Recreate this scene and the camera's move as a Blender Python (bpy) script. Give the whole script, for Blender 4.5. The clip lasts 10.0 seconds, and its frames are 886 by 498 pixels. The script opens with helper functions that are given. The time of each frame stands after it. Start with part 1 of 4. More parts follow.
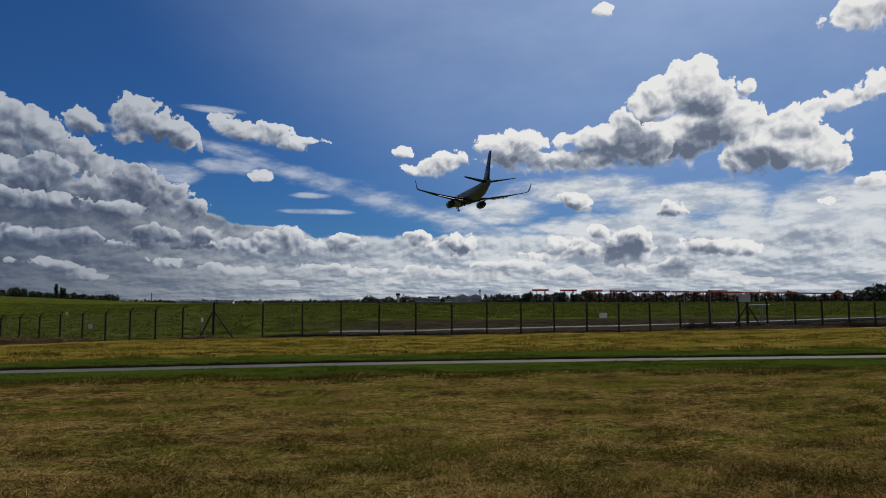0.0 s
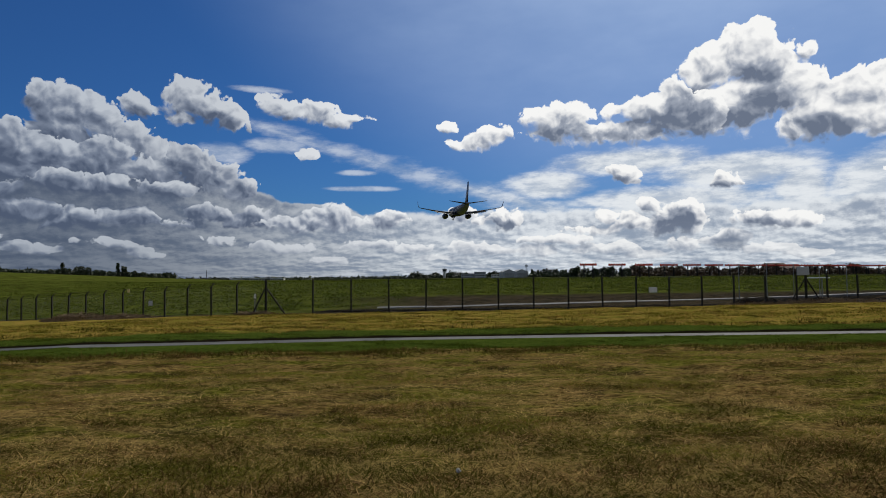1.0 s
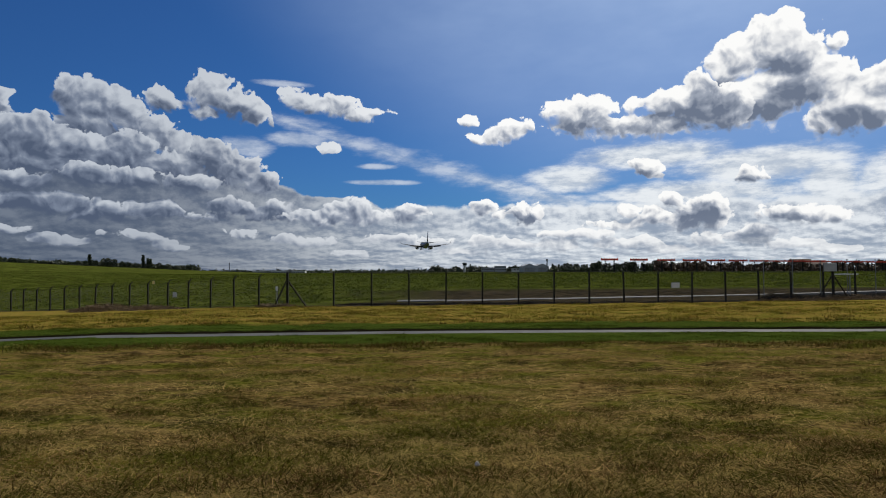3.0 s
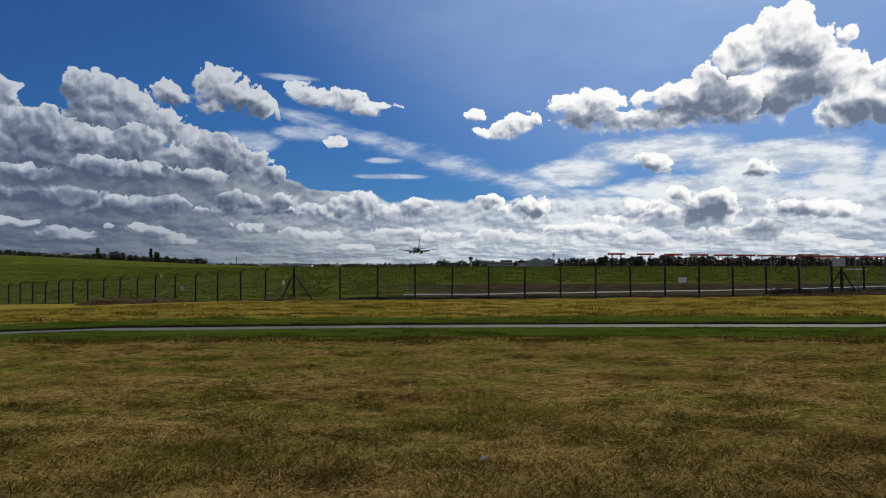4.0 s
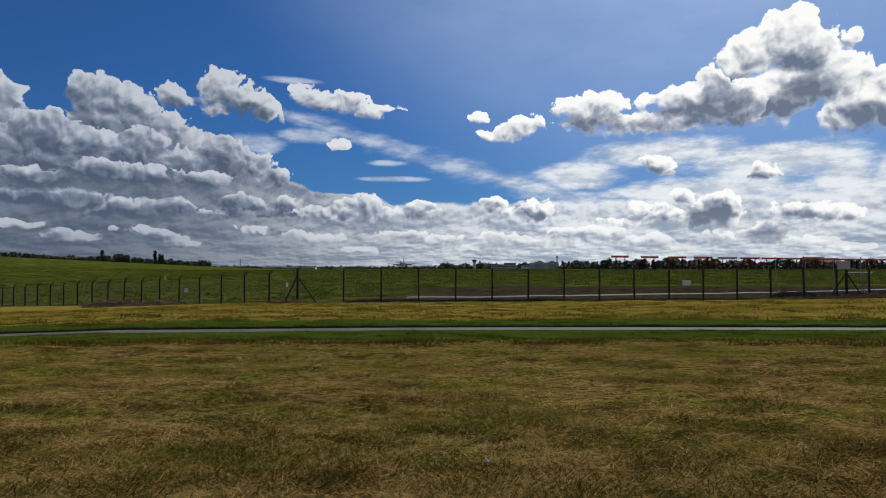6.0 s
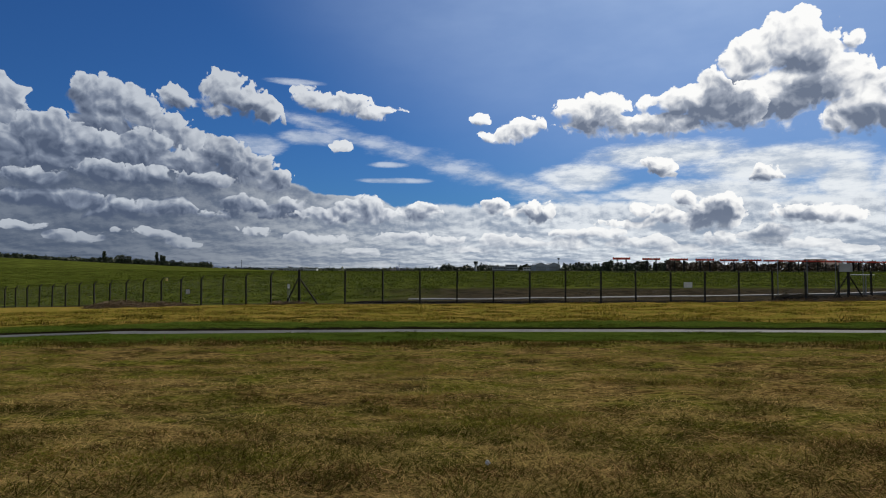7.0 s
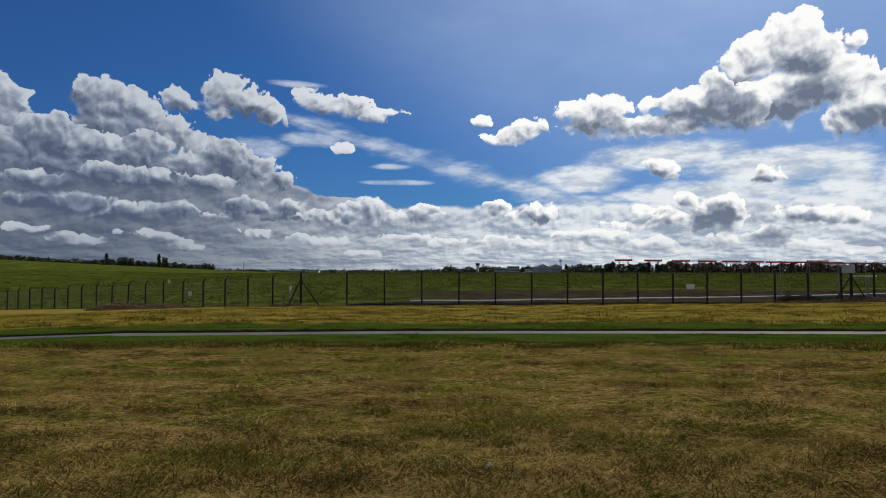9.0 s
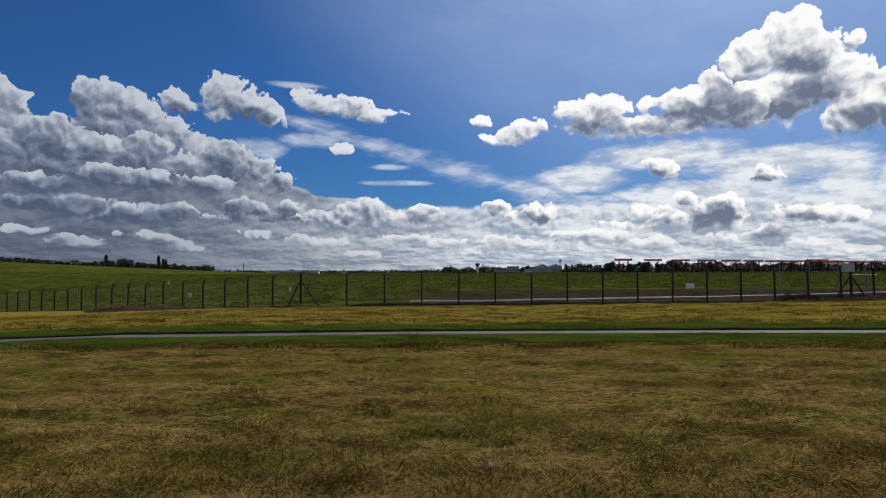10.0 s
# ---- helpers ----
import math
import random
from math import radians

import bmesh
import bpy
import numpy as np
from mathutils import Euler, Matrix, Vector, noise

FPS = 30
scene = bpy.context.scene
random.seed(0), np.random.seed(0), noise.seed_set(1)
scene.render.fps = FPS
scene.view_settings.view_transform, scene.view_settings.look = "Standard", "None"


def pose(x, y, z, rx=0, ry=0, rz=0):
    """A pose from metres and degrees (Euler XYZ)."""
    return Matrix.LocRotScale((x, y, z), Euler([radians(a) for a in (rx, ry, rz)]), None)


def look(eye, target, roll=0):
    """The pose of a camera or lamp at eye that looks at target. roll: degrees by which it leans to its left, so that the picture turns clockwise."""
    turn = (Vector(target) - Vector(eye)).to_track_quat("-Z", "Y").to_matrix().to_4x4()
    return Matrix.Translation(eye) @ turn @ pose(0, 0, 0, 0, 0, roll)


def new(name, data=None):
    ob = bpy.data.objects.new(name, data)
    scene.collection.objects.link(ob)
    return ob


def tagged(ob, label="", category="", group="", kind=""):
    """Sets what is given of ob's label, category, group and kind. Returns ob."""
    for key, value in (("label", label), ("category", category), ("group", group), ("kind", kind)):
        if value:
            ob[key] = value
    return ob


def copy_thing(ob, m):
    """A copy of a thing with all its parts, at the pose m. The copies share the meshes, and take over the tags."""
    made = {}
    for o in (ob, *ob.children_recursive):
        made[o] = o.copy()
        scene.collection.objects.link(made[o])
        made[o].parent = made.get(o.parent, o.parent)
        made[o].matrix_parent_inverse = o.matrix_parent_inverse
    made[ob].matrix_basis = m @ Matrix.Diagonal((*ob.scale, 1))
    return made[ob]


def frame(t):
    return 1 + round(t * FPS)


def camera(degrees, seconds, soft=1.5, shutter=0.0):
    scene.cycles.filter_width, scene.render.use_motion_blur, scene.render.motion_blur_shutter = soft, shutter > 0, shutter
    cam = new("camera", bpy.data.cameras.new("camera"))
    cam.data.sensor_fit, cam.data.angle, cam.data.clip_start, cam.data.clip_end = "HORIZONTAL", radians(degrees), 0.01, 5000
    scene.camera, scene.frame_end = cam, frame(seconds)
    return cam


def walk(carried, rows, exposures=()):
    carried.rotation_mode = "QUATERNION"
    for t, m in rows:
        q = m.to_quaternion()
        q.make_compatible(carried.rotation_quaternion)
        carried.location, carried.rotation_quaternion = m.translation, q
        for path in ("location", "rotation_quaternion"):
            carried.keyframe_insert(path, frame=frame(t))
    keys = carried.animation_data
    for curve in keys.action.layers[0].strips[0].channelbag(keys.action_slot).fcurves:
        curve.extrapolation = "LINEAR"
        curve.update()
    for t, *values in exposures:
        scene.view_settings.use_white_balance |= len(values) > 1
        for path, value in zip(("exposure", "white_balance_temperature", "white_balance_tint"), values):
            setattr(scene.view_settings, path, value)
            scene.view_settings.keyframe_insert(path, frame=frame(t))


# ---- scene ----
import functools

# ---- camera ----
EYE = (0.0, 0.0, 2.72)          # a standing person on the rise, 1.6 m over the grass
cam = camera(70.5, 10.0, soft=1.0)


def hold(yaw, pitch, roll):
    """The camera at its one place; yaw to the right, pitch up, roll clockwise in the picture."""
    return pose(*EYE, 90 + pitch, 0, -yaw) @ pose(0, 0, 0, 0, 0, roll)


PATH = [
    (0.0, 7.25, 4.79, -0.22), (0.1, 6.84, 3.81, -0.18), (0.2, 6.19, 3.61, -0.13), (0.3, 5.87, 3.20, -0.08), (0.4, 5.32, 2.94, -0.03), (0.5, 4.72, 2.84, 0.02), (1.0, 3.03, 2.59, -0.63), (1.5, 2.20, 2.47, -0.35),
    (2.0, 1.24, 2.32, -0.13), (2.5, 1.35, 2.25, -0.25), (4.0, 0.60, 1.51, -0.11), (4.5, 0.65, 1.43, 0.07),
    (5.0, 0.48, 1.42, -0.07), (5.5, 0.34, 1.58, -0.07), (7.0, 0.15, 1.90, 0.04), (7.5, 0.06, 2.01, 0.17),
    (8.0, 0.0, 2.17, 0.0), (8.5, -0.06, 2.17, -0.06), (9.0, -0.02, 2.06, -0.02), (9.5, 0.0, 2.06, -0.02),
    (10.0, 0.01, 2.09, -0.26),
]
walk(cam, [(t, hold(a, b, c)) for t, a, b, c in PATH], exposures=[(0.0, -0.30), (0.5, -0.30), (1.0, -0.08), (1.5, 0.0), (10.0, 0.0)])

# ---- sun and sky ----
SUN_AZ, SUN_EL = 30.0, 46.0     # degrees right of straight ahead, degrees up
sun = new("sun", bpy.data.lights.new("sun", "SUN"))
sun.data.energy, sun.data.angle, sun.data.color = 3.9, radians(0.6), (1.0, 0.93, 0.80)
sun.matrix_world = look((math.sin(radians(SUN_AZ)) * 50, math.cos(radians(SUN_AZ)) * 50, math.tan(radians(SUN_EL)) * 50), (0, 0, 0))


def add(nt, kind, ins=()):
    """A node with its first inputs set or linked. Returns the node."""
    n = nt.nodes.new(kind)
    wire(nt, n, ins)
    return n


def wire(nt, n, ins):
    for i, v in (ins.items() if isinstance(ins, dict) else enumerate(ins)):
        if v is None:
            continue
        if isinstance(v, bpy.types.Node):
            v = v.outputs[0]
        if isinstance(v, bpy.types.NodeSocket):
            nt.links.new(v, n.inputs[i])
        else:
            n.inputs[i].default_value = v


def calc(nt, op, a, b=None, c=None, clamp=False):
    n = add(nt, "ShaderNodeMath", (a, b, c))
    n.operation, n.use_clamp = op, clamp
    return n


def vec(nt, op, a, b=None, c=None):
    n = add(nt, "ShaderNodeVectorMath")
    n.operation = op
    wire(nt, n, (a, b, c))
    return n


def step(nt, v, lo, hi, a=0.0, b=1.0):
    """A smooth step of v from a at lo to b at hi."""
    n = add(nt, "ShaderNodeMapRange", (v, lo, hi, a, b))
    n.interpolation_type = "SMOOTHSTEP"
    return n


def blend(nt, fac, a, b, mode="MIX"):
    """Two colours mixed. Returns the output socket."""
    n = nt.nodes.new("ShaderNodeMix")
    n.data_type, n.blend_type = "RGBA", mode
    for i, v in ((0, fac), (6, a), (7, b)):
        if isinstance(v, bpy.types.Node):
            v = v.outputs[0]
        if isinstance(v, bpy.types.NodeSocket):
            nt.links.new(v, n.inputs[i])
        elif i and len(v) == 3:
            n.inputs[i].default_value = (*v, 1)
        else:
            n.inputs[i].default_value = v
    return n.outputs[2]


# Cloud puffs as azimuth, elevation, half width, half height in degrees.
BANK_BACK = [                     # western bank, rearmost heads
    (-35.3, 11.9, 2.01, 2.13), (-29.2, 13.6, 1.75, 1.95), (-27.6, 13.4, 2.05, 1.85), (-25.8, 12.5, 1.86, 1.62), (-30.3, 11.6, 1.16, 0.95),
    (-23.7, 11.2, 2.09, 1.66), (-21.9, 10.3, 1.70, 1.50), (-32.0, 11.3, 1.50, 0.77), (-28.3, 11.5, 2.42, 1.77), (-38.5, 13.0, 3.50, 3.20),
    (-44.0, 11.0, 4.00, 3.50),
]
BANK_MIDDLE = [
    (-33.3, 10.4, 1.89, 1.52), (-31.4, 10.3, 1.89, 1.64), (-29.1, 9.6, 1.98, 1.51), (-34.9, 9.4, 1.75, 1.50), (-25.2, 10.0, 1.96, 1.47),
    (-26.6, 9.3, 1.75, 1.18), (-23.4, 8.9, 2.10, 1.40), (-19.2, 9.9, 1.85, 1.63), (-17.3, 8.8, 2.18, 1.65), (-15.5, 8.0, 1.83, 1.28),
    (-21.2, 8.6, 2.17, 1.33), (-32.1, 8.7, 2.98, 1.21),
]
BANK_FRONT = [                     # western bank, greyer heads in front
    (-24.1, 7.6, 2.85, 0.93), (-20.9, 7.5, 2.17, 0.81), (-28.7, 7.7, 2.64, 0.90), (-33.2, 7.2, 2.91, 0.86), (-26.6, 4.9, 1.49, 0.78),
    (-28.2, 4.6, 1.61, 0.59), (-23.6, 5.1, 1.83, 0.90), (-25.2, 5.2, 1.10, 0.65), (-33.2, 5.7, 2.40, 0.82), (-30.4, 5.6, 2.31, 0.84),
    (-17.3, 5.4, 2.08, 1.08), (-15.1, 4.9, 2.22, 0.75), (-13.2, 5.3, 1.57, 0.95), (-19.1, 4.8, 1.85, 0.58),
]
BANK_EDGE = [                     # bright heads along the edge of the bank and low ones under it
    (-11.2, 4.9, 1.99, 0.66), (-8.3, 5.2, 2.23, 1.12), (-6.8, 5.5, 1.63, 1.12), (-4.3, 5.1, 2.16, 0.77), (-2.0, 5.4, 1.76, 0.93),
    (-9.9, 4.8, 1.51, 0.71), (-22.8, 2.4, 0.88, 0.52), (-21.6, 2.1, 0.80, 0.34), (-33.5, 3.3, 1.44, 0.34), (-16.8, 3.2, 1.61, 0.54),
    (-7.4, 1.7, 1.52, 0.31), (-30.9, 2.5, 2.28, 0.40), (-25.7, 3.0, 2.10, 0.37),
]
SMALL_HEAPS = [
    (-19.4, 15.1, 2.13, 1.57), (-17.4, 14.4, 2.09, 1.46), (-15.6, 13.5, 1.64, 1.05), (-19.7, 13.4, 1.38, 0.84), (-23.1, 14.1, 1.32, 1.18),
    (-12.4, 15.3, 1.29, 0.76), (-10.5, 14.8, 1.81, 0.92), (-8.2, 14.7, 1.74, 0.97), (-6.4, 13.9, 2.06, 0.59), (-4.8, 14.2, 1.24, 0.44),
    (-9.2, 10.9, 1.11, 0.60), (3.5, 13.5, 0.88, 0.45), (6.3, 12.2, 1.95, 0.70), (7.6, 12.6, 1.64, 0.89), (9.1, 12.9, 1.12, 0.64),
    (4.6, 12.1, 1.45, 0.40),
]
TOWER_BACK = [                     # towering cumulus
    (29.4, 17.7, 3.02, 2.50), (27.0, 17.2, 2.32, 1.97), (31.3, 16.8, 1.76, 2.15), (25.7, 16.6, 1.70, 1.57), (30.1, 14.5, 3.12, 2.47),
    (27.7, 13.1, 3.43, 1.76), (33.7, 17.4, 0.87, 0.64), (33.9, 15.2, 1.08, 0.37), (34.7, 12.6, 1.97, 1.80), (32.9, 11.8, 2.20, 1.60),
    
    (37.7, 12.0, 2.97, 2.01), (39.3, 11.2, 1.36, 1.47), (34.5, 12.4, 3.49, 2.16), (28.2, 13.8, 3.21, 2.35),
    (36.4, 13.7, 2.81, 1.85), (33.1, 14.2, 2.99, 2.26),
]
TOWER_FRONT = [
    (21.0, 14.2, 2.09, 1.38), (18.5, 14.3, 1.31, 0.75), (23.0, 13.7, 2.03, 1.64), (14.9, 14.2, 1.95, 1.24), (11.9, 14.2, 2.39, 0.97),
    (14.1, 13.0, 2.94, 1.35), (17.3, 12.6, 2.85, 1.14), (20.4, 12.4, 3.02, 1.22), (24.1, 14.0, 2.00, 2.52), (25.7, 13.4, 1.95, 2.06),
]
EAST_HEAPS = [
    (41.8, 21.1, 2.54, 1.25), (43.6, 21.2, 1.74, 1.53), (40.7, 15.2, 2.43, 0.67), (42.6, 15.9, 1.48, 1.14), (42.2, 9.0, 0.98, 0.76),
    (22.0, 24.7, 0.75, 0.49), (39.0, 7.5, 0.68, 0.39),
]
LOW_HEAPS = [
    (19.1, 8.6, 1.30, 0.82), (18.4, 9.2, 0.79, 0.53), (27.4, 7.7, 1.23, 0.77), (27.0, 8.3, 0.49, 0.41), (23.5, 5.0, 2.26, 1.46),
    (22.4, 4.2, 1.86, 0.86), (24.7, 4.4, 1.45, 1.17), (21.4, 6.1, 0.99, 0.53), (30.3, 4.4, 1.93, 0.85), (28.7, 4.5, 1.59, 0.68),
    (32.2, 4.3, 1.48, 0.61), (33.5, 4.3, 0.72, 0.47), (27.9, 2.9, 1.78, 1.00), (26.7, 2.8, 1.07, 0.65), (19.7, 4.6, 1.47, 0.92),
    (17.6, 5.1, 0.85, 0.64), (17.3, 4.1, 2.83, 0.49), (5.0, 5.7, 1.13, 0.82), (6.3, 4.9, 1.13, 0.61), (8.3, 5.1, 1.72, 1.02),
]
FAR_HEAPS = [                     # heaps low over the horizon
    (23.7, 2.5, 1.73, 0.66), (15.4, 2.4, 1.15, 0.55), (18.3, 2.4, 2.14, 0.44), (30.6, 1.9, 1.61, 0.40), (5.0, 2.6, 2.05, 0.62),
    (7.6, 2.3, 2.13, 0.51), (11.5, 2.4, 2.28, 0.56), (21.5, 1.8, 2.68, 0.38), (32.9, 1.6, 1.82, 0.35), (-0.2, 2.6, 2.07, 0.46),
    (-3.3, 2.9, 2.27, 0.46), (-11.4, 2.7, 2.28, 0.46), (14.0, 3.3, 1.95, 0.40), (10.6, 3.4, 1.50, 0.36), (2.9, 1.8, 2.06, 0.31),
]
THICK = [                     # where the clouds are deep and let little light through
    (24.8, 13.8, 1.98, 1.98), (22.5, 12.8, 2.05, 1.11), (30.4, 16.0, 1.79, 1.01), (30.6, 13.8, 2.01, 1.45), (25.9, 12.1, 1.94, 0.81),
    (34.3, 10.9, 2.13, 1.33), (14.1, 12.8, 2.15, 0.87), (28.5, 12.6, 1.85, 0.88), (23.5, 4.7, 1.74, 1.04), (28.1, 2.7, 1.61, 0.73),
    (30.4, 4.1, 1.54, 0.45), (19.1, 8.4, 0.83, 0.34), (27.4, 7.4, 0.82, 0.32), (8.1, 4.8, 1.32, 0.61), (19.8, 12.7, 2.30, 0.66),
    (-17.5, 13.5, 1.89, 0.66), (-22.9, 13.6, 1.06, 0.55),
]
WEST_SHEET = [
    (-33.2, 6.3, 7.27, 4.72), (-27.0, 5.7, 9.44, 3.66), (-19.1, 5.3, 9.65, 3.01), (-11.4, 4.4, 9.37, 2.63),
]
CIRRUS = [
    (-4.8, 9.5, 1.86, 0.25), (-4.3, 8.1, 3.09, 0.25), (-13.4, 16.4, 2.47, 0.28), (-16.3, 10.9, 2.39, 0.87), (12.6, 8.2, 3.95, 1.30),
    (19.8, 9.9, 6.88, 1.14), (28.4, 8.6, 6.83, 1.52), (32.2, 4.7, 4.45, 1.74), (23.3, 6.4, 8.71, 1.32), (33.0, 6.8, 2.19, 2.15),
    (-11.9, 11.7, 2.98, 0.69),
    (40.0, 6.5, 6.00, 3.00), (36.0, 4.5, 6.00, 2.00),
]


@functools.lru_cache(None)
def dome_group(ellipses, flat, gain):
    """A node group: the height of the highest of some soft domes over a direction."""
    g = bpy.data.node_groups.new("domes", "ShaderNodeTree")
    g.interface.new_socket("at", in_out="INPUT", socket_type="NodeSocketVector")
    g.interface.new_socket("height", in_out="OUTPUT", socket_type="NodeSocketFloat")
    p = g.nodes.new("NodeGroupInput").outputs[0]
    top = None
    for a, e, w, h in ellipses:
        q = vec(g, "MULTIPLY_ADD", p, (1 / w, 1 / h, 0), (-a / w, -e / h, 0))
        size = flat + gain * min(w, h)
        one = calc(g, "MULTIPLY_ADD", vec(g, "DOT_PRODUCT", q, q).outputs["Value"], -size, size)
        one = calc(g, "MAXIMUM", one, -1.6)
        top = one if top is None else calc(g, "SMOOTH_MAX", top, one, 0.12)
    g.links.new(top.outputs[0], g.nodes.new("NodeGroupOutput").inputs[0])
    return g


def puffs(nt, p, ellipses, flat=0.3, gain=0.3):
    """The height of the highest of some soft domes over p; below 0 outside all of them."""
    n = nt.nodes.new("ShaderNodeGroup")
    n.node_tree = dome_group(tuple(ellipses), flat, gain)
    wire(nt, n, (p,))
    return n


def make_sky():
    world = bpy.data.worlds.new("sky")
    world.use_nodes = True
    scene.world, nt = world, world.node_tree
    nt.nodes.clear()
    way = add(nt, "ShaderNodeTexCoord").outputs["Generated"]
    x, y, z = add(nt, "ShaderNodeSeparateXYZ", (way,)).outputs
    az = calc(nt, "MULTIPLY", calc(nt, "ARCTAN2", x, y), 57.2958)
    el = calc(nt, "MULTIPLY", calc(nt, "ARCSINE", z), 57.2958)
    p = add(nt, "ShaderNodeCombineXYZ", (az, el, 0.0)).outputs[0]

    # Blue sky, deeper to the west, whitened towards the sun.
    blue = add(nt, "ShaderNodeTexSky")
    blue.sky_type, blue.sun_disc = "NISHITA", False
    blue.sun_elevation, blue.sun_rotation = radians(SUN_EL), radians(SUN_AZ)
    blue.air_density, blue.dust_density, blue.ozone_density = 1.0, 0.6, 3.0
    clear = vec(nt, "MULTIPLY", blue, (0.0130, 0.031, 0.057)).outputs[0]
    sunward = vec(nt, "DOT_PRODUCT", way, tuple(Vector((math.sin(radians(SUN_AZ)) * math.cos(radians(SUN_EL)),
                  math.cos(radians(SUN_AZ)) * math.cos(radians(SUN_EL)), math.sin(radians(SUN_EL)))))).outputs["Value"]
    wide = add(nt, "ShaderNodeTexNoise", (vec(nt, "MULTIPLY", p, (0.035, 0.09, 1)), None, 1.0, 5.0, 0.6))
    haze = calc(nt, "MULTIPLY", step(nt, sunward, 0.67, 1.0, 0.0, 0.86), step(nt, wide, 0.25, 0.75, 0.6, 1.0))
    clear = blend(nt, haze, clear, (0.46, 0.60, 0.86))

    # Relief of the clouds: rounded heads at two sizes under fine fractal wisps.
    bend = add(nt, "ShaderNodeTexNoise", (p, None, 0.5, 1.5, 0.4))
    pb = vec(nt, "MULTIPLY_ADD", vec(nt, "SUBTRACT", bend.outputs["Color"], (0.5, 0.5, 0.5)), (1.3, 1.0, 0), p)

    def heads(q, scale, detail):
        n = add(nt, "ShaderNodeTexVoronoi")
        n.feature, n.voronoi_dimensions = "SMOOTH_F1", "2D"
        wire(nt, n, {"Vector": q, "Scale": scale, "Detail": detail, "Roughness": 0.5, "Smoothness": 0.5})
        return n.outputs["Distance"]

    def relief(q):
        fine = add(nt, "ShaderNodeTexNoise", (q, None, 0.8, 9.0, 0.62))
        small = calc(nt, "MULTIPLY_ADD", heads(q, 0.85, 2.0), -0.45, 0.22)
        large = calc(nt, "MULTIPLY_ADD", heads(vec(nt, "MULTIPLY", q, (1.0, 1.35, 1)), 0.30, 0.0), -0.55, 0.27)
        return calc(nt, "ADD", calc(nt, "MULTIPLY_ADD", fine, 1.1, -0.55), calc(nt, "ADD", small, large))

    def lobes(q):
        fine = add(nt, "ShaderNodeTexNoise", (q, None, 0.6, 6.0, 0.55))
        small = calc(nt, "MULTIPLY", heads(q, 0.70, 2.0), -0.60)
        return calc(nt, "ADD", calc(nt, "MULTIPLY", fine, 1.15), calc(nt, "MULTIPLY_ADD", heads(vec(nt, "MULTIPLY", q, (1.0, 1.35, 1)), 0.30, 0.0), -0.75, small))

    rough = relief(pb)
    lit = calc(nt, "SUBTRACT", lobes(pb), lobes(vec(nt, "ADD", pb, (0.20, 0.42, 0))))
    pc = vec(nt, "ADD", pb, (57.3, 21.7, 0))         # a second, unlike relief for the heads in front
    rough_2 = relief(pc)
    lit_2 = calc(nt, "SUBTRACT", lobes(pc), lobes(vec(nt, "ADD", pc, (0.20, 0.42, 0))))

    # High thin cloud.
    streak = add(nt, "ShaderNodeTexNoise", (vec(nt, "MULTIPLY", p, (0.28, 0.85, 1)), None, 1.0, 9.0, 0.64))
    veil = calc(nt, "MULTIPLY_ADD", streak, 1.2, -0.56)
    # one long band of cirrus that sinks towards the east
    off = calc(nt, "SUBTRACT", el, calc(nt, "MULTIPLY_ADD", az, -0.2805, 9.601))
    band = calc(nt, "SUBTRACT", 0.32, calc(nt, "DIVIDE", calc(nt, "ABSOLUTE", off), step(nt, az, -15.0, 12.0, 1.6, 2.6)))
    band = calc(nt, "SUBTRACT", band, calc(nt, "ADD", step(nt, az, -12.0, -20.0), step(nt, az, 12.0, 24.0)))
    veil = calc(nt, "ADD", calc(nt, "MAXIMUM", puffs(nt, p, CIRRUS, 0.45, 0.1), band), veil)
    eastern = step(nt, az, 0.0, 14.0, 0.55, 1.0)
    veil = calc(nt, "MULTIPLY", step(nt, veil, -0.22, 0.55), eastern)
    colour = blend(nt, veil, clear, blend(nt, step(nt, streak, 0.38, 0.62), (0.48, 0.55, 0.65), (0.80, 0.84, 0.88)))

    # The broken layer that closes up towards the horizon: rows of small heaps seen edge on.
    flat = calc(nt, "MULTIPLY", calc(nt, "LOGARITHM", calc(nt, "ADD", calc(nt, "MAXIMUM", el, 0.0), 1.3), 2.718), 6.0)
    rows = add(nt, "ShaderNodeCombineXYZ", (calc(nt, "MULTIPLY", az, 0.62), flat, 0.0)).outputs[0]

    def layer(q):
        n = add(nt, "ShaderNodeTexNoise", (q, None, 0.6, 9.0, 0.64))
        return calc(nt, "MULTIPLY_ADD", heads(q, 0.45, 2.0), -0.24, calc(nt, "ADD", n, 0.12))

    deck = layer(rows)
    above = layer(vec(nt, "ADD", rows, (0.14, 0.36, 0)))
    close = calc(nt, "MAXIMUM", step(nt, el, 7.5, 4.5, -0.6, 0.85), calc(nt, "SUBTRACT", step(nt, az, 2.0, 16.0, -0.4, 0.05), step(nt, el, 8.0, 13.0)))
    close = calc(nt, "MAXIMUM", close, calc(nt, "MULTIPLY_ADD", puffs(nt, pb, WEST_SHEET, 1.0, 0.1), 2.2, 0.05))
    far = step(nt, az, 38.0, 60.0, -1.0, 0.25)       # out of the picture the sky goes on, unseen cloud added to whiten its light
    far = calc(nt, "MAXIMUM", far, step(nt, az, -40.0, -60.0, -1.0, 0.25))
    far = calc(nt, "MAXIMUM", far, step(nt, el, 30.0, 45.0, -1.0, 0.10))
    cover = calc(nt, "ADD", calc(nt, "MULTIPLY_ADD", deck, 1.3, -0.65), calc(nt, "MAXIMUM", close, far))
    deck_on = step(nt, cover, 0.0, 0.35, 0.0, 0.96)
    east = step(nt, az, -30.0, 12.0)
